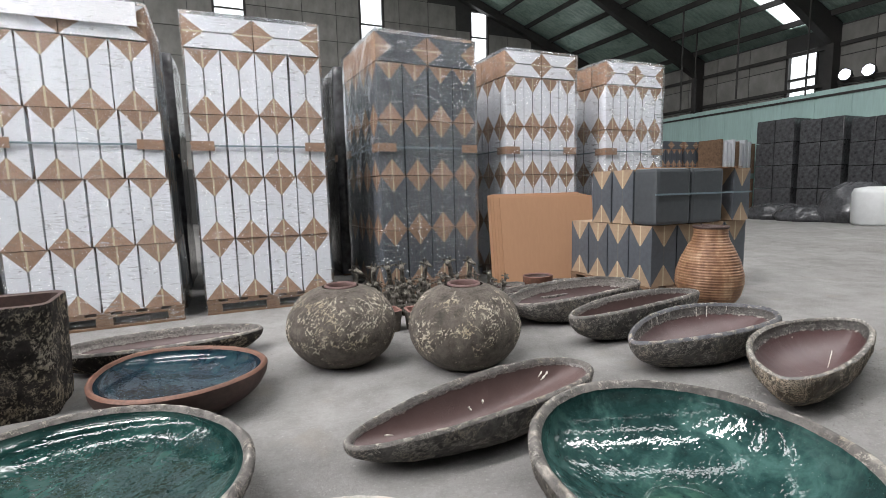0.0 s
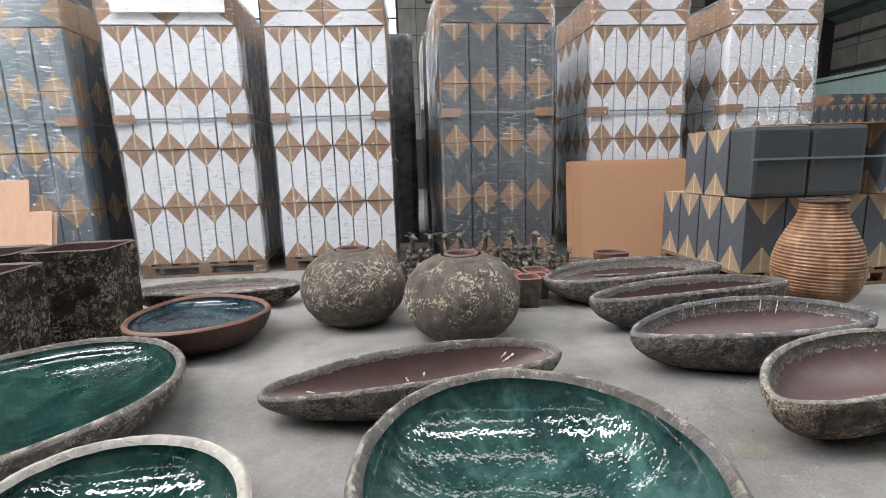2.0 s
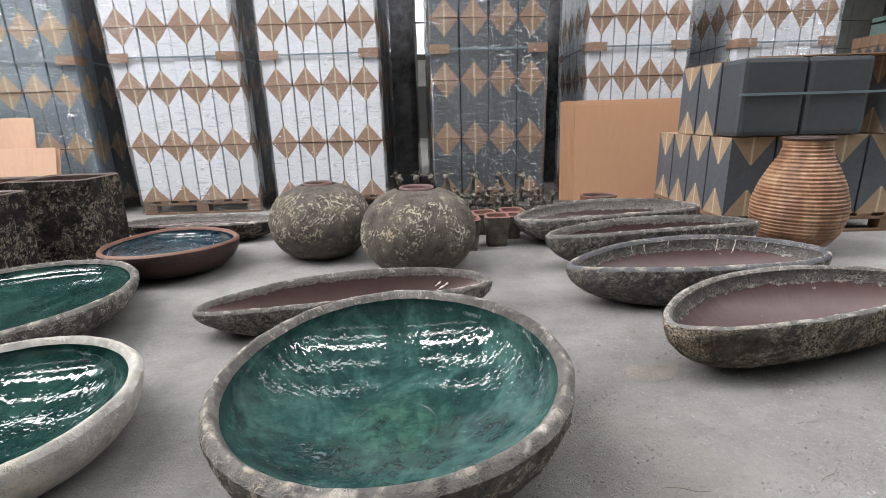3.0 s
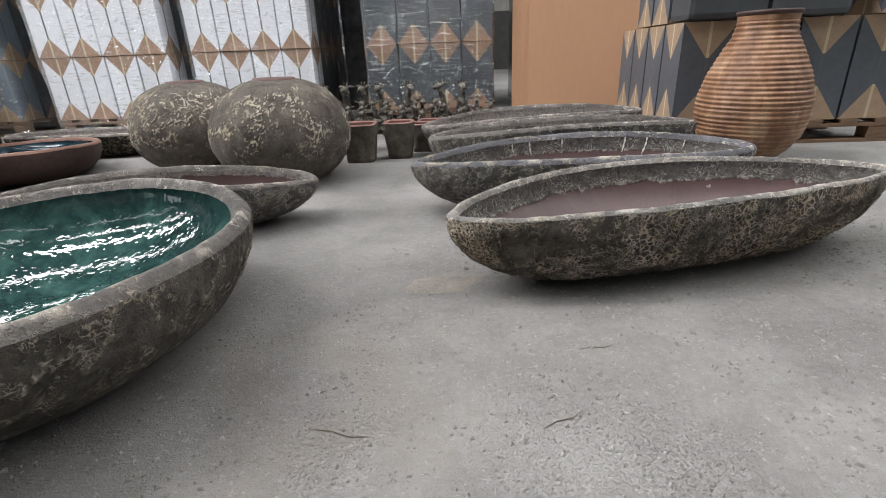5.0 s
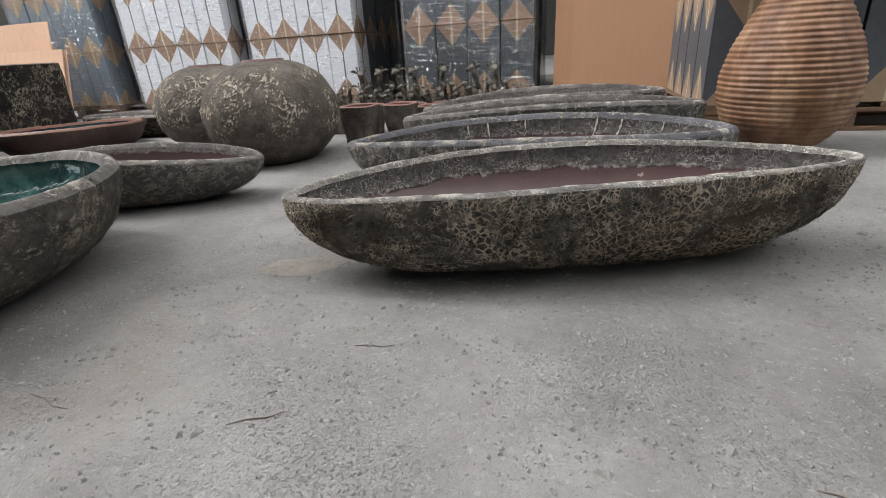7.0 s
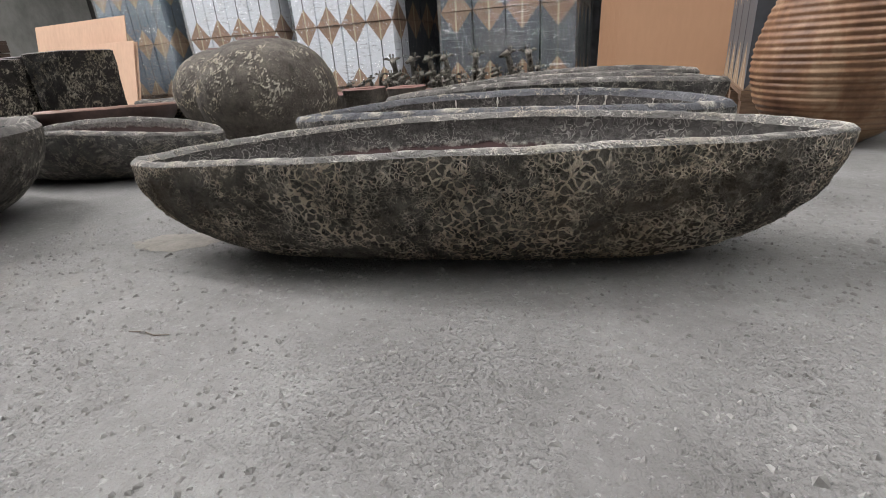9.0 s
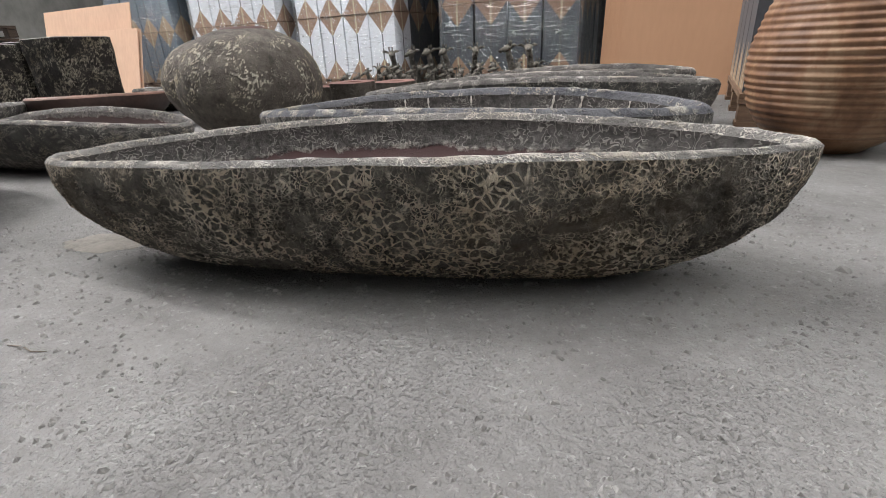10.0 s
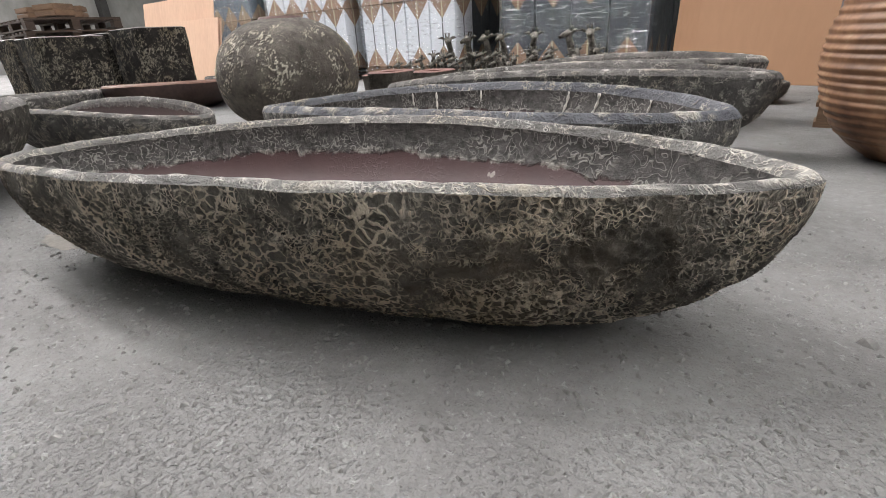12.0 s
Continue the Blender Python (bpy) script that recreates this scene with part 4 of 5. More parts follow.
def stack(u0, u1, v, kind, label, turn=0.0, layers=4, cols=4, seed=1.0, foam=False, depth=1.03, wrap=True, lean=0.0, shaded_side=False, film_mat=None):
    """A wrapped pallet of packed planters, its front edge at v."""
    w = u1 - u0
    top = thing("wrapped_pallet_stack", hall((u0 + u1) / 2, v + depth / 2, 0, turn), label, "pallet stack", "wrapped pallet stacks")
    pallet(top, w, depth)
    me = {"white": WHITE_PLANTER, "grey": GREY_PLANTER, "blue": SHEEN_PLANTER, "dark": DARK_PLANTER}[kind]
    rnd = random.Random(int(seed * 100))
    sx, sy = w / cols / PW, depth / cols / PW
    for lay in range(layers):
        z = 0.128 + PH * lay
        for i in range(cols):
            for j in range(cols):
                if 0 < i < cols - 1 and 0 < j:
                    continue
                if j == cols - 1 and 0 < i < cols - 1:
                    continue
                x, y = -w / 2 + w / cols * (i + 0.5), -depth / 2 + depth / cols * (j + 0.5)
                # planters behind the front row go dark to paint the shade in the gaps
                hang("planter", DARK_PLANTER if shaded_side and j > 0 else me, top, Matrix.LocRotScale((x - lean * (z + 0.1) + rnd.uniform(-0.004, 0.004), y + rnd.uniform(-0.004, 0.004), z), Euler((0, 0, radians(rnd.uniform(-1.2, 1.2)))), (sx, sy, 1.0)))
    z = 0.128 + PH * layers + PW / 2
    for i in range(2):
        for j in range(cols):
            x, y = -w / 4 + w / 2 * i, -depth / 2 + depth / cols * (j + 0.5)
            m = Matrix.Translation((x - lean * z - w / 4 + 0.002, y, z)) @ Matrix.Rotation(radians(90), 4, "Y") @ Matrix.Diagonal((1.0, sy, w / 2 / PH, 1))
            hang("planter", me, top, m)
    zb = 0.128 + PH * 2.5
    for y in (-depth / 2 - 0.006, depth / 2 + 0.006):
        hang("strap_band", BAND, top, Matrix.LocRotScale((-lean * zb, y, zb), None, (w + 0.02, 0.004, 0.014)))
        for x in (-w / 2 + 0.08, w / 2 - 0.08):
            hang("strap_pad", PAD, top, Matrix.LocRotScale((x - lean * zb, y, zb), None, (0.17, 0.007, 0.075)))
    for x in (-w / 2 - 0.006, w / 2 + 0.006):
        hang("strap_band", BAND, top, Matrix.LocRotScale((x - lean * zb, 0, zb), None, (0.004, depth + 0.02, 0.014)))
        for y in (-depth / 2 + 0.08, depth / 2 - 0.08):
            hang("strap_pad", PAD, top, Matrix.LocRotScale((x - lean * zb, y, zb), None, (0.007, 0.17, 0.075)))
    if foam:
        part("foam_sheet", boxed(-w / 2 + 0.12, w / 2 - 0.06, -depth / 2 - 0.012, -depth / 2 - 0.005, z - 0.03, z + PW / 2 + 0.01), FOAM, top, "white foam sheet", m=Matrix.Translation((-lean * z, 0, 0)))
    if wrap:
        film = hang("film", film_mesh(w, depth, 0.02, z + PW / 2 + 0.012, seed, film_mat or (FILM if kind == "white" else FILM_THICK), lean), top, label="crumpled black plastic film" if film_mat is BLACK_FILM else "clear creased stretch film")
        film.visible_shadow = film_mat is BLACK_FILM
    return top


W_LABEL = "pallet of white planters, brown card corners, clear stretch film"
G_LABEL = "pallet of slate grey planters, brown card corners, stretch film"
# this stack's blue kind carries the film's reflected daylight as base colour
stack(-2.68, -1.64, -0.05, "blue", "pallet of slate planters paled for film sheen, tan card corners, stretch film", 0.0, seed=1.0, shaded_side=True)
stack(-1.27, -0.19, -0.08, "white", "pallet of white planters in film, foam sheet on top", 1.5, seed=2.0, foam=True, lean=0.034, shaded_side=True)
stack(0.0, 1.04, -0.03, "white", W_LABEL, -1.5, seed=3.0, lean=0.008, shaded_side=True)
stack(1.46, 2.48, -0.10, "grey", G_LABEL, 3.0, seed=4.0, shaded_side=True)
stack(2.90, 3.80, 0.0, "white", W_LABEL, 0.0, seed=5.0)
stack(4.24, 5.12, 0.0, "white", W_LABEL, 0.0, seed=6.0, film_mat=FILM_GLINT)
for i, u in enumerate((-3.9, -2.6, -1.25, 0.25, 1.42, 2.85, 4.2)):
    stack(u, u + 1.03, 1.30 + 0.03 * (i % 2), "dark", "pallet in a second row, wrapped in shiny black film", seed=11.0 + i, layers=4, wrap=True, film_mat=BLACK_FILM)

# ---------------------------------------------------------------- low pallet of grey planters with loose ones on top
low = thing("grey_planter_pallet", hall(4.02, -0.93), "low pallet of slate planters, card corners, loose pots on top", "pallet stack")
LW, LD = 1.2, 1.04
pallet(low, LW, LD)
for i in range(4):
    for j in range(4):
        if 0 < i < 3 and 0 < j < 3:
            continue
        x, y = -LW / 2 + LW / 4 * (i + 0.5), -LD / 2 + LD / 4 * (j + 0.5)
        hang("planter", LOW_PLANTER, low, Matrix.LocRotScale((x, y, 0.128), None, (LW / 4 / PW, LD / 4 / PW, 1.04)))
ztop = 0.128 + PH * 1.04
for x, y in ((-0.49, -0.18), (-0.49, 0.08), (0.475, -0.42), (0.475, -0.15)):
    hang("planter", LOW_PLANTER, low, Matrix.LocRotScale((x, y, ztop), None, (0.9, 1.0, 0.95)))
for i in range(2):
    bm = bmesh.new()
    box(bm, -0.2, 0.2, -0.125, 0.125, 0, 0.475, 0, 0.03)
    part("square_pot", bm, GREY_DARK, low, "large plain anthracite pot", m=Matrix.Translation((-0.395 + 0.41 * i, -0.425, ztop)))
bm = bmesh.new()
prism(bm, [(-0.50, -0.50, ztop + 0.478), (0.44, -0.56, ztop + 0.478), (0.52, -0.10, ztop + 0.478), (-0.30, -0.05, ztop + 0.490)], (0, 0, 0), (0, 0, 0.006))
bmesh.ops.recalc_face_normals(bm, faces=bm.faces)
part("card_lid", bm, CARD, low)
part("strap_band", boxed(-0.61, 0.61, -0.558, -0.553, ztop + 0.25, ztop + 0.265), STRAP_BLUE, low)

# cardboard sheets leaning on the stacks
for i, (u, v, turn, w, h, lean) in enumerate(((3.35, -0.205, -5, 1.14, 0.905, 8), (3.315, -0.18, -4, 1.13, 0.92, 8), (3.28, -0.16, -3, 1.12, 0.925, 7.5), (3.25, -0.142, -2.5, 1.12, 0.94, 7), (3.22, -0.125, -2, 1.12, 0.93, 6.5))):
    bm = boxed(-w / 2, w / 2, -0.004, 0.004, 0, h, 0.002)
    single("cardboard_sheet", bm, CARD, hall(u, v, 0, turn) @ Matrix.Rotation(radians(-lean), 4, "X"), "large plain brown cardboard sheet leaning on a pallet stack", "cardboard", "leaning cardboard sheets")
for i, (u, v, turn, w, h, lean) in enumerate(((-2.72, -0.43, 2, 1.5, 0.93, 11), (-2.19, -0.55, 2, 0.92, 0.68, 14), (-2.17, -0.53, 2, 0.92, 0.67, 14))):
    bm = boxed(-w / 2, w / 2, -0.004, 0.004, 0, h, 0.002)
    single("cardboard_sheet", bm, CARD_LIT, hall(u, v, 0, turn) @ Matrix.Rotation(radians(-lean), 4, "X"), "cardboard sheet coloured as brightly lit, leaning on a wrapped stack", "cardboard", "cardboard by the tall planters")

# pile of empty pallets and crate ends beyond the tubs
for i in range(6):
    pile = thing("empty_pallet", hall(-4.35, -0.95, 0.135 * i, (i * 37) % 7 - 3), "weathered empty wooden pallet in a pile", "pallet", "pile of empty pallets")
    pallet(pile, 1.1, 1.0, DECK_DARK)
for i, (u, v, turn) in enumerate(((-4.05, -1.05, 20), (-4.35, -0.75, -30), (-4.6, -1.1, 5))):
    crate = thing("wooden_crate", hall(u, v, 0.812, turn), "small open slatted wooden crate on the pallet pile", "crate", "wooden crates")
    for x in (-0.16, 0.16):
        for z in (0.02, 0.09):
            part("slat", boxed(x - 0.006, x + 0.006, -0.12, 0.12, z, z + 0.05), WOOD, crate)
    for y in (-0.12, 0.12):
        for z in (0.02, 0.09):
            part("slat", boxed(-0.154, 0.154, y - 0.006, y + 0.006, z, z + 0.05), WOOD, crate)
    part("base", boxed(-0.154, 0.154, -0.114, 0.114, 0.0, 0.014), WOOD_DARK, crate)

# ---------------------------------------------------------------- vessels on the floor
POD = "lava-crusted grey pod planter, maroon inside, on the floor"
PODS = "pod planters"
vessel("pod_planter", (2.415, 3.468), 40.9, 0.619, 0.184, 0.122, "slim " + POD, "planter", PODS, e=0.95, k=0.061, s=-0.078, tilt=0.016, m=0.113, wall=0.03, base=0.55, base_y=0.45, mats=(LAVA_FINE, STONE_RIM, LINING_GREY), seed=1.0, drips=((38, 8, 14, 0.006), (43, 7, 11, 0.005), (86, 16, 20, 0.006), (96, 18, 22, 0.006), (150, 12, 15, 0.004)))
vessel("pod_planter", (3.392, 4.902), 37.0, 0.617, 0.165, 0.192, "smooth-rimmed " + POD, "planter", PODS, e=0.95, k=0.037, m=-0.044, s=-0.032, tilt=0.011, wall=0.035, base=0.5, mats=(LAVA_FINE, STONE_RIM, LINING_GREY), seed=2.0, cover=0.55, drips=((125, 12, 18, 0.006), (118, 15, 18, 0.005), (70, 12, 14, 0.004)))
vessel("pod_planter", (3.650, 4.438), 36.3, 0.617, 0.262, 0.182, "drip-edged " + POD, "planter", PODS, e=1.3, k=0.028, m=0.16, s=0.008, tilt=0.008, wall=0.035, base=0.5, mats=(LAVA_FINE, RIM_BLUE, LINING), seed=3.0, drips=((57, 0, 9, 0.004), (66, 0, 8, 0.004), (105, 0, 7, 0.004), (112, 0, 5, 0.003), (160, 6, 13, 0.005), (92, 0, 4, 0.004), (40, 0, 4, 0.003)))
vessel("pod_planter", (4.048, 4.050), 46.7, 0.616, 0.224, 0.197, "deeply cratered " + POD, "planter", PODS, e=1.28, k=0.015, m=-0.06, s=0.06, tilt=0.007, wall=0.028, base=0.5, base_y=0.06, full=0.92, lip=0.35,
       mats=(LAVA_BOAT, RIM_CHALKY, LINING), seg=900, rings=110, seed=4.0, cell=58.0, cover=0.2, relief=0.006, amp=0.006, worm=False, drips=((24, 66, 100, 0.003),))
vessel("pod_planter", (3.04, 5.318), 33.2, 0.620, 0.280, 0.182, "dark " + POD, "planter", PODS, e=1.03, k=0.038, m=-0.09, s=-0.02, tilt=0.025, wall=0.035, base=0.5, mats=(LAVA_FINE, STONE_RIM, LINING_DARK), seed=5.0)
vessel("pod_planter", (0.450, 4.073), 31.8, 0.575, 0.212, 0.135, "blackish " + POD, "planter", PODS, e=1.11, k=0.007, wall=0.035, base=0.5, mats=(LAVA_TALL, STONE_RIM, LINING_DARK), seed=6.0)
BOWLS = "glazed bowls"
vessel("glazed_bowl", (3.045, 2.947), 45.3, 0.457, 0.481, 0.215, "large round bowl, glossy teal green glaze, rough grey rim", "bowl", BOWLS, e=1.03, k=0.015, tilt=0.016, wall=0.042, base=0.36, full=0.85, mats=(LAVA_BOWL, STONE_RIM, GREEN), seg=420, rings=48, seed=7.0, amp=0.004, cell=44.0, cover=0.45, relief=0.007)
vessel("glazed_bowl", (1.190, 2.612), -11.9, 0.588, 0.579, 0.163, "wide bowl, glossy sea green glaze, rough brown-grey rim", "bowl", BOWLS, e=0.8, m=-0.067, tilt=0.021, wall=0.035, base=0.42, full=0.85, mats=(LAVA_FINE, STONE_RIM, GREEN2), seed=8.0, amp=0.004)
vessel("glazed_bowl", (2.185, 2.386), -17.7, 0.389, 0.326, 0.164, "oval bowl, sea green glaze inside, chalky white rim", "bowl", BOWLS, e=1.1, k=0.01, m=0.077, wall=0.036, base=0.45, full=0.85, mats=(RIM_PALE, RIM_PALE, GREEN2), seed=9.0, amp=0.004, relief=0.002)
vessel("glazed_bowl", (0.900, 3.606), -28.0, 0.475, 0.360, 0.156, "round bowl, midnight blue glaze, bare brown clay rim", "bowl", BOWLS, e=1.02, m=0.2, s=-0.016, tilt=0.022, wall=0.03, base=0.45, full=0.85, mats=(DARK_CLAY, RUST_RIM, NAVY), seg=140, rings=22, seed=10.0, amp=0.003, relief=0.0)


def round_pot(centre, r, h, label, seed):
    top = thing("round_pot", Matrix.Translation((*centre, 0)), label, "pot", "round pots")
    prof, neck, steps = [], 0.088, 100
    f0, f1 = radians(-62), radians(73)
    for i in range(steps + 1):
        f = f0 + (f1 - f0) * i / steps
        prof.append((max(neck + 0.008, r * math.cos(f) ** 0.88), h * 0.985 * (math.sin(f) - math.sin(f0)) / (math.sin(f1) - math.sin(f0))))
    hang("body", lathe("body", prof, 330, 0.006, seed, LAVA_POT, cap_last=False, crusty=44.0), top)
    z = prof[-1][1]
    hang("mouth", lathe("mouth", [(neck + 0.008, z), (neck + 0.004, z + 0.010), (neck - 0.006, z + 0.010), (neck - 0.012, z), (neck - 0.012, z - 0.07), (neck + 0.04, z - 0.12), (neck + 0.05, 0.1)], 48, 0.001, seed, PLUM, cap_first=False), top, label="bare plum-brown clay mouth")


round_pot((1.535, 4.205), 0.318, 0.455, "squat round pot with cream lava crust on grey-brown clay", 1.0)
round_pot((2.262, 4.225), 0.320, 0.465, "squat round pot with pale lava crust and a small mouth", 2.0)

# ribbed terracotta jar
jar = thing("ribbed_jar", Matrix.Translation((4.08, 5.535, 0)), "tall ribbed terracotta jar with a narrow neck, beside grey planters", "jar")
prof, groove_shade, ribs = [], [], []
ctrl = [(0.0, 0.098), (0.03, 0.145), (0.07, 0.185), (0.13, 0.222), (0.22, 0.243), (0.30, 0.240), (0.40, 0.212), (0.50, 0.165), (0.56, 0.132), (0.61, 0.120), (0.645, 0.122)]
steps = 260
for i in range(steps + 1):
    z = 0.645 * i / steps
    for (z0, r0), (z1, r1) in zip(ctrl, ctrl[1:]):
        if z0 <= z <= z1 + 1e-9:
            f = (z - z0) / (z1 - z0)
            r = r0 + (r1 - r0) * f
            break
    wave = math.cos(2 * math.pi * (z + 0.006 * noise.noise(Vector((0, 0, z * 22)))) / 0.0205)
    live = 1.0 if 0.05 < z < 0.625 else 0.0
    prof.append((r, z))
    ribs.append(0.0027 * live * wave * (0.8 + 0.6 * noise.noise(Vector((3, 0, z * 40)))))
    groove_shade.append(live * max(0.0, -wave) ** 1.5)
sm = [(sum(prof[max(0, min(steps, i + d))][0] for d in range(-3, 4)) / 7 + ribs[i], prof[i][1]) for i in range(steps + 1)]
hang("body", lathe("body", sm, 96, 0.0, 1.0, JAR, ("groove_shade", groove_shade), cap_last=False), jar)
hang("mouth", lathe("mouth", [(sm[-1][0], 0.645), (0.130, 0.655), (0.128, 0.665), (0.110, 0.665), (0.104, 0.655), (0.104, 0.55), (0.18, 0.4)], 64, 0.0, 1.0, DARK_CLAY, cap_first=False), jar, label="dark fired mouth")


def tall_planter(x, y, w, d, h, yaw, label, seed):
    """A tapered square tub with thick walls, open at the top."""
    top = thing("tall_planter", Matrix.Translation((x, y, 0)) @ Matrix.Rotation(radians(yaw), 4, "Z"), label, "planter", "tall planters")
    n, rows = 60, 60

    def square(hw, hd, z, r=0.055, wob=0.005):
        pts = []
        for q, (sx, sy) in enumerate(((1, -1), (1, 1), (-1, 1), (-1, -1))):
            nx, ny = ((1, 1), (-1, 1), (-1, -1), (1, -1))[q]
            for i in range(n):
                f = i / n
                if q == 0:
                    p = (hw, -hd + 2 * hd * f)
                elif q == 1:
                    p = (hw - 2 * hw * f, hd)
                elif q == 2:
                    p = (-hw, hd - 2 * hd * f)
                else:
                    p = (-hw + 2 * hw * f, -hd)
                ax, ay = max(0, abs(p[0]) - (hw - r)), max(0, abs(p[1]) - (hd - r))
                k = 1.0
                if ax and ay:
                    k = r / max(r, math.hypot(ax, ay))
                px = math.copysign(min(abs(p[0]), hw - r) + ax * k, p[0]) if ax else p[0]
                py = math.copysign(min(abs(p[1]), hd - r) + ay * k, p[1]) if ay else p[1]
                g = 1 + lumpy((px, py, z), wob * 5, 7.0, seed)
                pts.append(Vector((px * g, py * g, z)))
        return pts

    outer = [square(w / 2 * (0.93 + 0.07 * (j / rows) ** 0.8), d / 2 * (0.93 + 0.07 * (j / rows) ** 0.8), h * j / rows) for j in range(rows + 1)]
    crust = []
    for ring in outer:
        for p in ring:
            c, up = crust_at(p, 40.0, 0.44, seed, 0.03, True)
            crust.append(c)
            p += Vector((p.x, p.y, 0)).normalized() * 0.006 * up
    hang("shell", ring_mesh("shell", outer, LAVA_TALL, cap_first=True, attr=("crust", crust)), top)
    t = 0.025
    inner = [outer[-1], square(w / 2 - t * 0.5, d / 2 - t * 0.5, h + 0.006, wob=0.002), square(w / 2 - t, d / 2 - t, h - 0.004, wob=0.002)]
    hang("rim", ring_mesh("rim", inner, DARK_CLAY), top)
    lining = [inner[-1], square(w / 2 * 0.82 - t, d / 2 * 0.82 - t, 0.06, wob=0.001)]
    hang("lining", ring_mesh("lining", lining, DARK_CLAY, cap_last=True), top)
    return top


TUB = "tall square tub planter in black and cream lava crust, maroon inside"
for i, (x, y, w, d, h, yaw) in enumerate(((0.171, 3.415, 0.45, 0.40, 0.525, 35), (0.25, 2.86, 0.46, 0.44, 0.49, 33), (-0.27, 3.13, 0.46, 0.42, 0.515, 36), (-0.19, 2.59, 0.46, 0.44, 0.50, 33))):
    tall_planter(x, y, w, d, h, yaw, TUB, 1.0 + i)


def small_pot(x, y, w, h, yaw, mats, label):
    top = thing("small_square_pot", Matrix.Translation((x, y, 0)) @ Matrix.Rotation(radians(yaw), 4, "Z"), label, "pot", "small square pots")
    rings = []

    def sq(hw, z):
        pts = []
        for i in range(32):
            t = 2 * math.pi * (i + 0.5) / 32
            c, s = math.cos(t), math.sin(t)
            f = (abs(c) ** 7 + abs(s) ** 7) ** (-1 / 7)
            g = hw * (1 + lumpy((c * hw, s * hw, z), 0.05, 9, x * 5))
            pts.append(Vector((c * f * g, s * f * g, z)))
        return pts
    for j in range(9):
        f = j / 8
        rings.append(sq(w / 2 * (0.80 + 0.2 * f), h * f))
    hang("shell", ring_mesh("shell", rings, mats[0], cap_first=True), top)
    lip = [rings[-1], sq(w / 2 - 0.008, h + 0.006), sq(w / 2 - 0.018, h)]
    hang("rim", ring_mesh("rim", lip, mats[1]), top)
    hang("lining", ring_mesh("lining", [lip[-1], sq(w / 2 * 0.75, 0.04)], mats[1], cap_last=True), top)
    return top


SP = "small square lava-crusted pot with bare pink clay inside"
for u, v, w, h in ((1.90, -1.50, 0.165, 0.195), (1.69, -1.58, 0.185, 0.20), (1.62, -1.30, 0.17, 0.17), (1.85, -1.16, 0.18, 0.15), (2.06, -1.10, 0.18, 0.15), (1.40, -1.22, 0.18, 0.15), (1.20, -1.15, 0.17, 0.15), (2.02, -1.32, 0.15, 0.16)):
    p = hall(u, v).translation
    small_pot(p.x, p.y, w, h, TURN_DEG + (u * 97) % 12 - 6, (LAVA_POT, PINK_CLAY), SP)

# flat dishes and short pods lying behind the far pod planter
for i, (u, v, a, b, h, turn) in enumerate(((2.65, -0.86, 0.36, 0.15, 0.10, 8), (2.95, -0.66, 0.30, 0.13, 0.09, -4), (2.45, -0.62, 0.27, 0.12, 0.10, 5), (2.62, -1.12, 0.50, 0.15, 0.12, 4), (3.12, -0.86, 0.20, 0.12, 0.08, -10))):
    p = hall(u, v).translation
    vessel("flat_dish", (p.x, p.y), TURN_DEG + turn, a, b, h, "flat lava-crusted dish lying among others before cardboard sheets", "dish", "flat dishes", e=1.05, wall=0.02, base=0.6, floor_z=0.02,
           mats=(LAVA_FINE, STONE_RIM, LINING_DARK), seg=80, rings=10, seed=20.0 + i, amp=0.005)
p = hall(2.86, -0.62).translation
vessel("flat_dish", (p.x, p.y), 30, 0.15, 0.12, 0.16, "small pale brown clay dish lying on darker ones", "dish", "flat dishes", e=1.0, wall=0.015, base=0.7, floor_z=0.1, mats=(RUST_RIM, PINK_CLAY, DARK_CLAY), seg=48, rings=6, seed=30.0, amp=0.002)


# long-necked animal figures: hollow body, neck, head, ears and horns in one mesh
def figure_mesh(seed):
    rnd = random.Random(seed)
    bm = bmesh.new()
    lean = rnd.uniform(-0.02, 0.02)
    tube(bm, [(0, 0, 0), (0, 0, 0.03), (0, 0, 0.085), (0.0, 0, 0.13), (0.004, 0, 0.155)], [0.036, 0.05, 0.058, 0.046, 0.022], 12)
    tube(bm, [(0, -0.046, 0.085), (0, -0.058, 0.088), (0, -0.064, 0.09)], [0.026, 0.028, 0.024], 10)
    tube(bm, [(0.0, 0.01, 0.13), (0.008 + lean, 0.006, 0.19), (0.004 + lean, -0.004, 0.25), (lean * 1.6, -0.012, 0.30)], [0.024, 0.018, 0.015, 0.017], 8)
    hx = lean * 1.6
    tube(bm, [(hx, 0.008, 0.305), (hx, -0.014, 0.31), (hx, -0.042, 0.298), (hx, -0.062, 0.288)], [0.012, 0.021, 0.015, 0.010], 8)
    for s in (-1, 1):
        tube(bm, [(hx + s * 0.014, 0.0, 0.312), (hx + s * 0.034, 0.006, 0.325), (hx + s * 0.052, 0.008, 0.322)], [0.007, 0.011, 0.003], 6)
        tube(bm, [(hx + s * 0.008, 0.0, 0.322), (hx + s * 0.010, 0.004, 0.343), (hx + s * 0.010, 0.004, 0.354)], [0.005, 0.004, 0.007], 6)
    for v in bm.verts:
        v.co += Vector((1, 1, 0.5)) * lumpy(v.co, 0.003, 30.0, seed)
    return finish_mesh("animal_figure", bm, BRONZE)


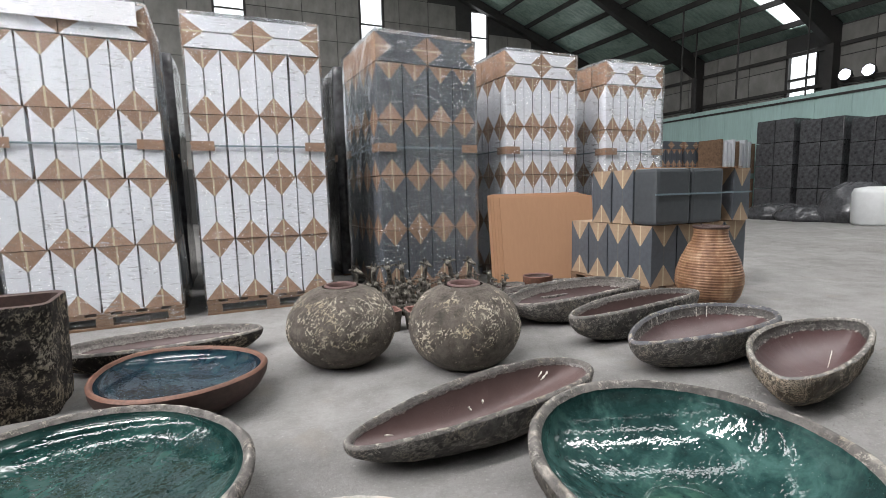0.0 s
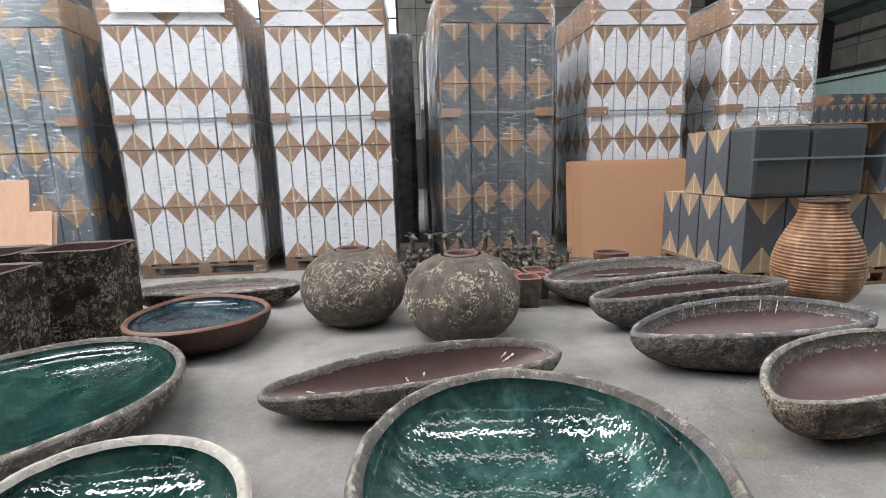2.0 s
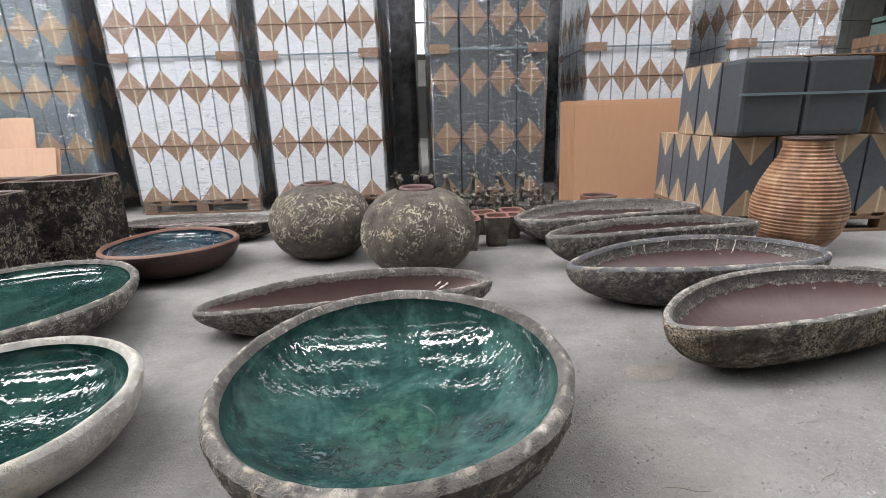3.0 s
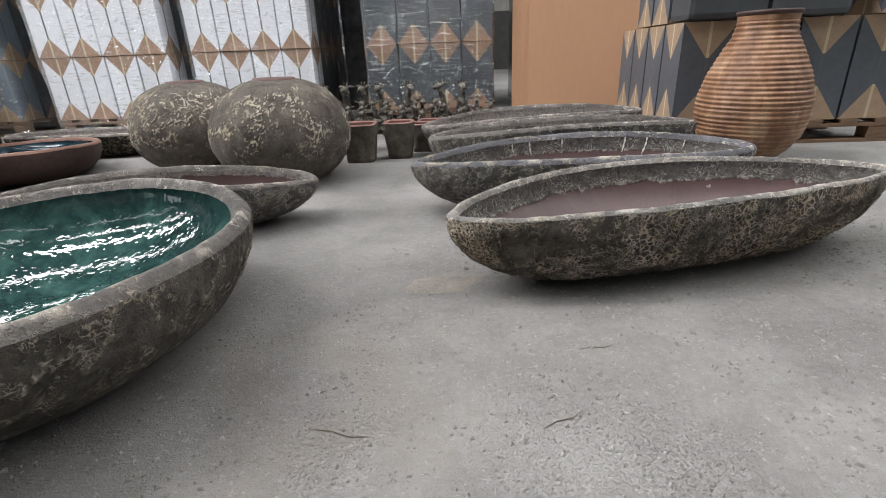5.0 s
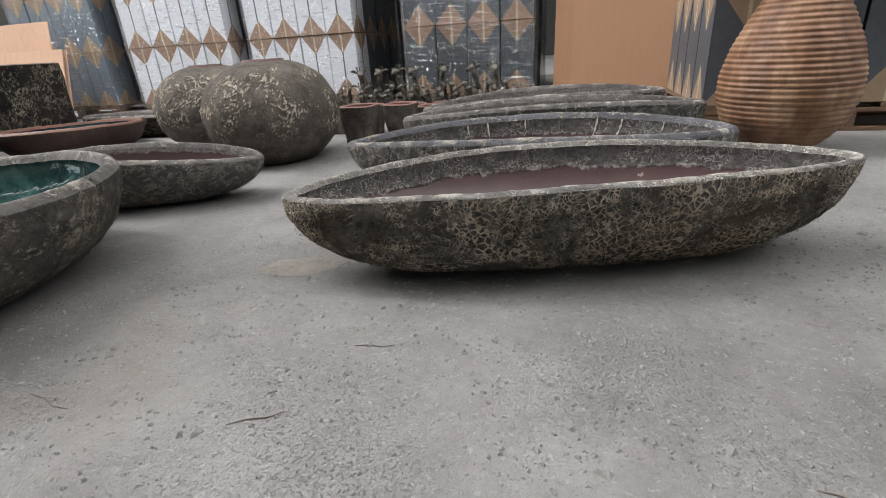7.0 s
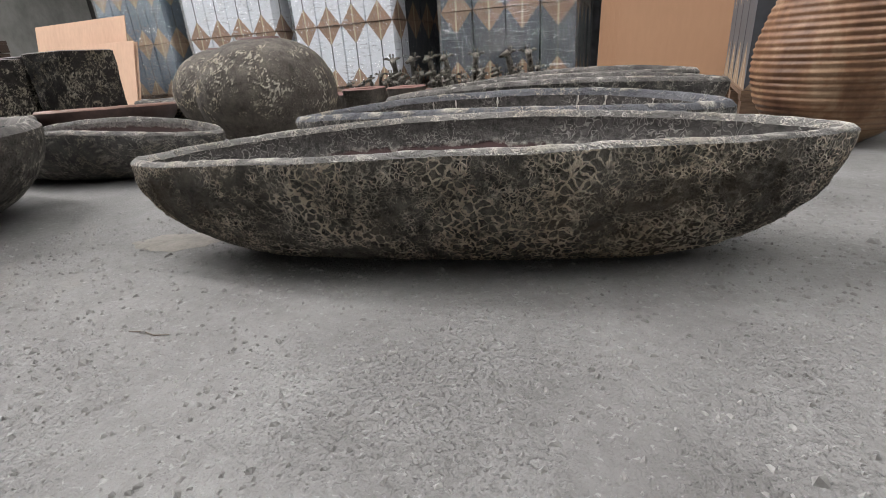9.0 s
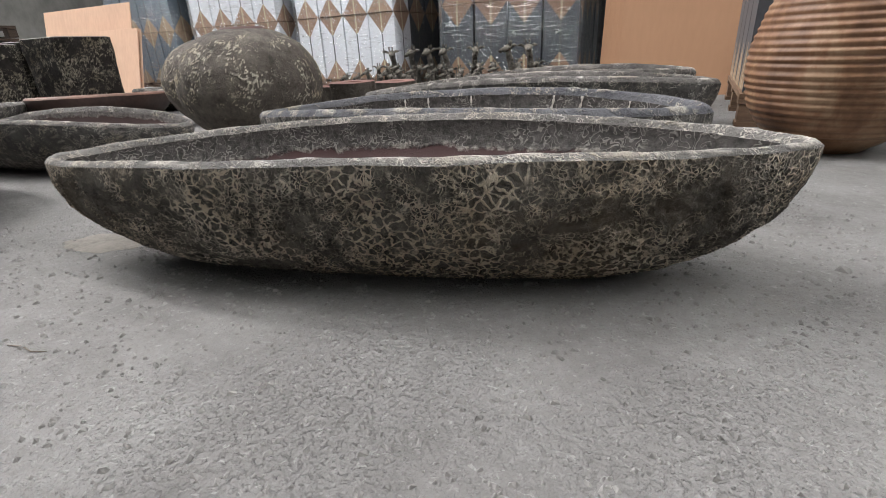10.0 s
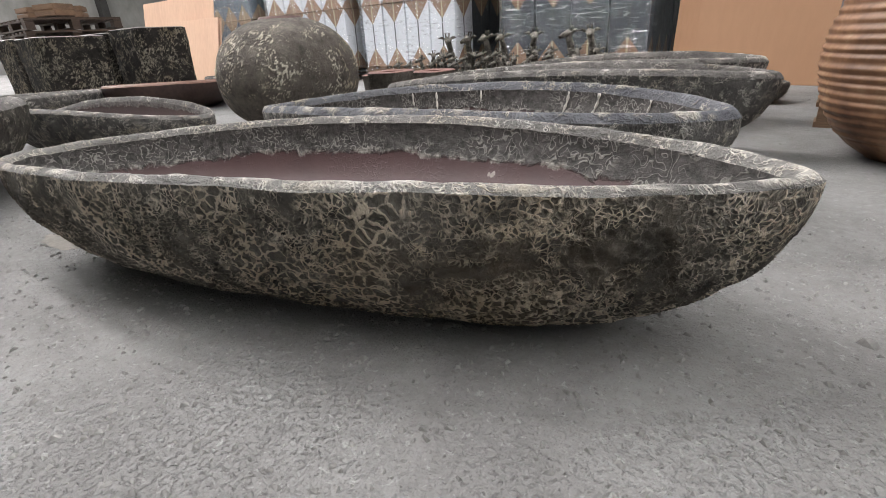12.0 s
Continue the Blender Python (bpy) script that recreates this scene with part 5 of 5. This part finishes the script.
FIGURES = [figure_mesh(s) for s in (1, 2, 3)]
rnd = random.Random(5)
spots = [(u, -0.33 + rnd.uniform(-0.04, 0.04), 1.0) for u in (1.18, 1.30, 1.49, 1.62, 1.80, 2.10, 2.27)]
for row, vv in enumerate((-0.52, -0.68, -0.84)):
    for i in range(11):
        spots.append((1.10 + 0.125 * i + rnd.uniform(-0.03, 0.03) + 0.07 * (row % 2), vv + rnd.uniform(-0.04, 0.04), 0.70 - 0.06 * row))
for i, (u, v, s) in enumerate(spots):
    ob = new("animal_figure", FIGURES[i % 3])
    ob.matrix_world = hall(u, v, 0, rnd.uniform(-50, 50)) @ Matrix.Diagonal((s * 1.3, s * 1.3, s * 1.03, 1))
    tagged(ob, "dark clay long-necked animal figure with ears and horns" if s > 0.9 else "short dark clay long-necked animal figure in a crowd", "figurine", "clay animal figures")

# ---------------------------------------------------------------- far side of the hall


def far_block(u0, u1, v0, v1, h, label, mat, rows, cols):
    top = thing("wrapped_goods", hall((u0 + u1) / 2, (v0 + v1) / 2), label, "pallet stack", "far wrapped goods")
    w, d = u1 - u0, v1 - v0
    pallet(top, w, d)
    ch, cw = (h - 0.13) / rows, d / cols
    for r in range(rows):
        for c in range(cols):
            for i in range(2):
                bm = boxed(-w / 4 + 0.006, w / 4 - 0.006, -cw / 2 + 0.008, cw / 2 - 0.008, 0, ch - 0.012, 0.02)
                part("wrapped_pot", bm, mat, top, m=Matrix.Translation((-w / 4 + w / 2 * i, -d / 2 + cw * (c + 0.5), 0.13 + ch * r)))
    return top


for i, v in enumerate((5.0, 3.75, 2.5, 1.25, 0.0)):
    far_block(15.4, 16.5, v - 0.55, v + 0.55, 2.85 - 0.12 * i, "pallet of goods wrapped in black plastic film", BLACK_FILM, 4, 2)
slabs = thing("slab_stack", hall(15.6, 6.7), "two-tier pallet of white slabs on edge with wooden spacers", "slab stack")
pallet(slabs, 1.7, 0.9)
for tier in range(2):
    for i in range(9):
        x = -0.8 + 0.2 * i
        part("slab", boxed(x, x + 0.12, -0.4, 0.4, 0.13 + 1.16 * tier, 1.24 + 1.16 * tier - 0.06 * ((i * 7) % 3), 0.006), WHITE if i % 4 else WOOD, slabs)
# whitish planters drawn in slate: dim light and dust put into the colour
for i, u in enumerate((12.0, 13.15, 14.3)):
    stack(u, u + 1.03, 7.2, "grey", "far pallet of planters with card corners, greyed for dim light and dust", seed=30.0 + i, layers=4, wrap=False)
for i, (u, v, r, h) in enumerate(((13.9, 3.9, 0.75, 0.42), (13.6, 3.0, 0.65, 0.38), (14.0, 2.1, 0.8, 0.95))):
    prof = [(r, 0.0), (r * 1.02, h * 0.3), (r * 0.8, h * 0.75), (r * 0.35, h), (0.02, h * 0.98)]
    ob = new("plastic_bag", lathe("plastic_bag", prof, 40, 0.10, 3.0 + i, BLACK_FILM))
    ob.matrix_world = hall(u, v)
    tagged(ob, "slumped bundle of shiny black plastic on the floor", "plastic bundle", "plastic bundles")
drum = new("white_drum", lathe("white_drum", [(0.42, 0.0), (0.45, 0.05), (0.46, 0.7), (0.42, 0.8), (0.2, 0.84)], 40, 0.004, 1.0, GREYWHITE))
drum.matrix_world = hall(13.2, 1.35)
tagged(drum, "white plastic drum standing by black plastic bundles", "drum")

# ---------------------------------------------------------------- grit on the floor
rnd = random.Random(9)
verts, faces = [], []
for i in range(15000):
    if i < 13000:
        x, y = rnd.uniform(3.3, 5.6), rnd.uniform(2.8, 4.9)
    else:
        x, y = rnd.uniform(1.0, 5.5), rnd.uniform(2.0, 6.5)
    s = rnd.choice((0.0009, 0.0012, 0.0015, 0.0020, 0.0027)) * (2.0 if rnd.random() < 0.02 else 1.0)
    b, yaw = len(verts), rnd.uniform(0, 6.28)
    cs, sn = math.cos(yaw), math.sin(yaw)
    l = s * rnd.uniform(1.0, 2.2)
    for px, py, pz in ((-l, -s, 0), (l, -s * 0.8, 0), (l * 0.9, s, 0), (-l * 0.8, s * 0.9, 0), (-l * 0.5, -s * 0.4, s * rnd.uniform(0.9, 1.7)), (l * 0.5, s * 0.3, s * rnd.uniform(0.9, 1.7))):
        verts.append((x + px * cs - py * sn, y + px * sn + py * cs, pz))
    faces += [(b, b + 1, b + 4), (b + 1, b + 5, b + 4), (b + 1, b + 2, b + 5), (b + 2, b + 3, b + 5), (b + 3, b + 4, b + 5), (b + 3, b, b + 4)]
me = bpy.data.meshes.new("grit")
me.from_pydata(verts, [], faces)
me.materials.append(mat_plain("grit_stone", (0.31, 0.30, 0.287), 0.85, 90, 0.4))
tagged(new("grit", me), "loose grit and flakes of concrete strewn on the floor", "grit", kind="stuff")
STICK = mat_plain("dry_twig", (0.19, 0.16, 0.13), 0.8, 60, 0.3)
for x, y, yaw, l in ((4.00, 3.55, 40, 0.035), (4.02, 3.33, 60, 0.04), (3.74, 3.12, 20, 0.05), (4.25, 3.25, 70, 0.04), (4.62, 3.72, 15, 0.03), (4.7, 4.6, 30, 0.03)):
    bm = bmesh.new()
    tube(bm, [(-l, 0, 0.0014), (-l * 0.3, 0.003, 0.0018), (l * 0.4, -0.002, 0.0015), (l, 0.004, 0.0014)], [0.0007, 0.0011, 0.0010, 0.0005], 6)
    single("twig", bm, STICK, Matrix.Translation((x, y, 0)) @ Matrix.Rotation(radians(yaw), 4, "Z"), "short dry twig on the dusty floor", "twig", "twigs")
rings = []
for j in range(7):
    f = 1 - j / 6
    rings.append([Vector((0.105 * f * math.cos(a) * (1 + 0.35 * noise.noise(Vector((math.cos(a) * 1.5, math.sin(a) * 1.5, 2)))), 0.05 * f * math.sin(a) * (1 + 0.4 * noise.noise(Vector((math.cos(a) * 2.5, math.sin(a) * 2.5, 7)))),
                          0.0006 + 0.005 * (1 - f * f) * (1 + 0.5 * noise.noise(Vector((math.cos(a) * f * 4, math.sin(a) * f * 4, 1)))))) for a in [2 * math.pi * i / 48 for i in range(48)]])
spill = new("dust_spill", ring_mesh("dust_spill", rings, mat_plain("brown_dust", (0.20, 0.183, 0.160), 0.9, 120, 0.25, bump=0.6), cap_last=True))
spill.matrix_world = pose(3.59, 3.635, 0.0, rz=50)
tagged(spill, "thin spill of brown sandy dust on the floor", "dust spill")
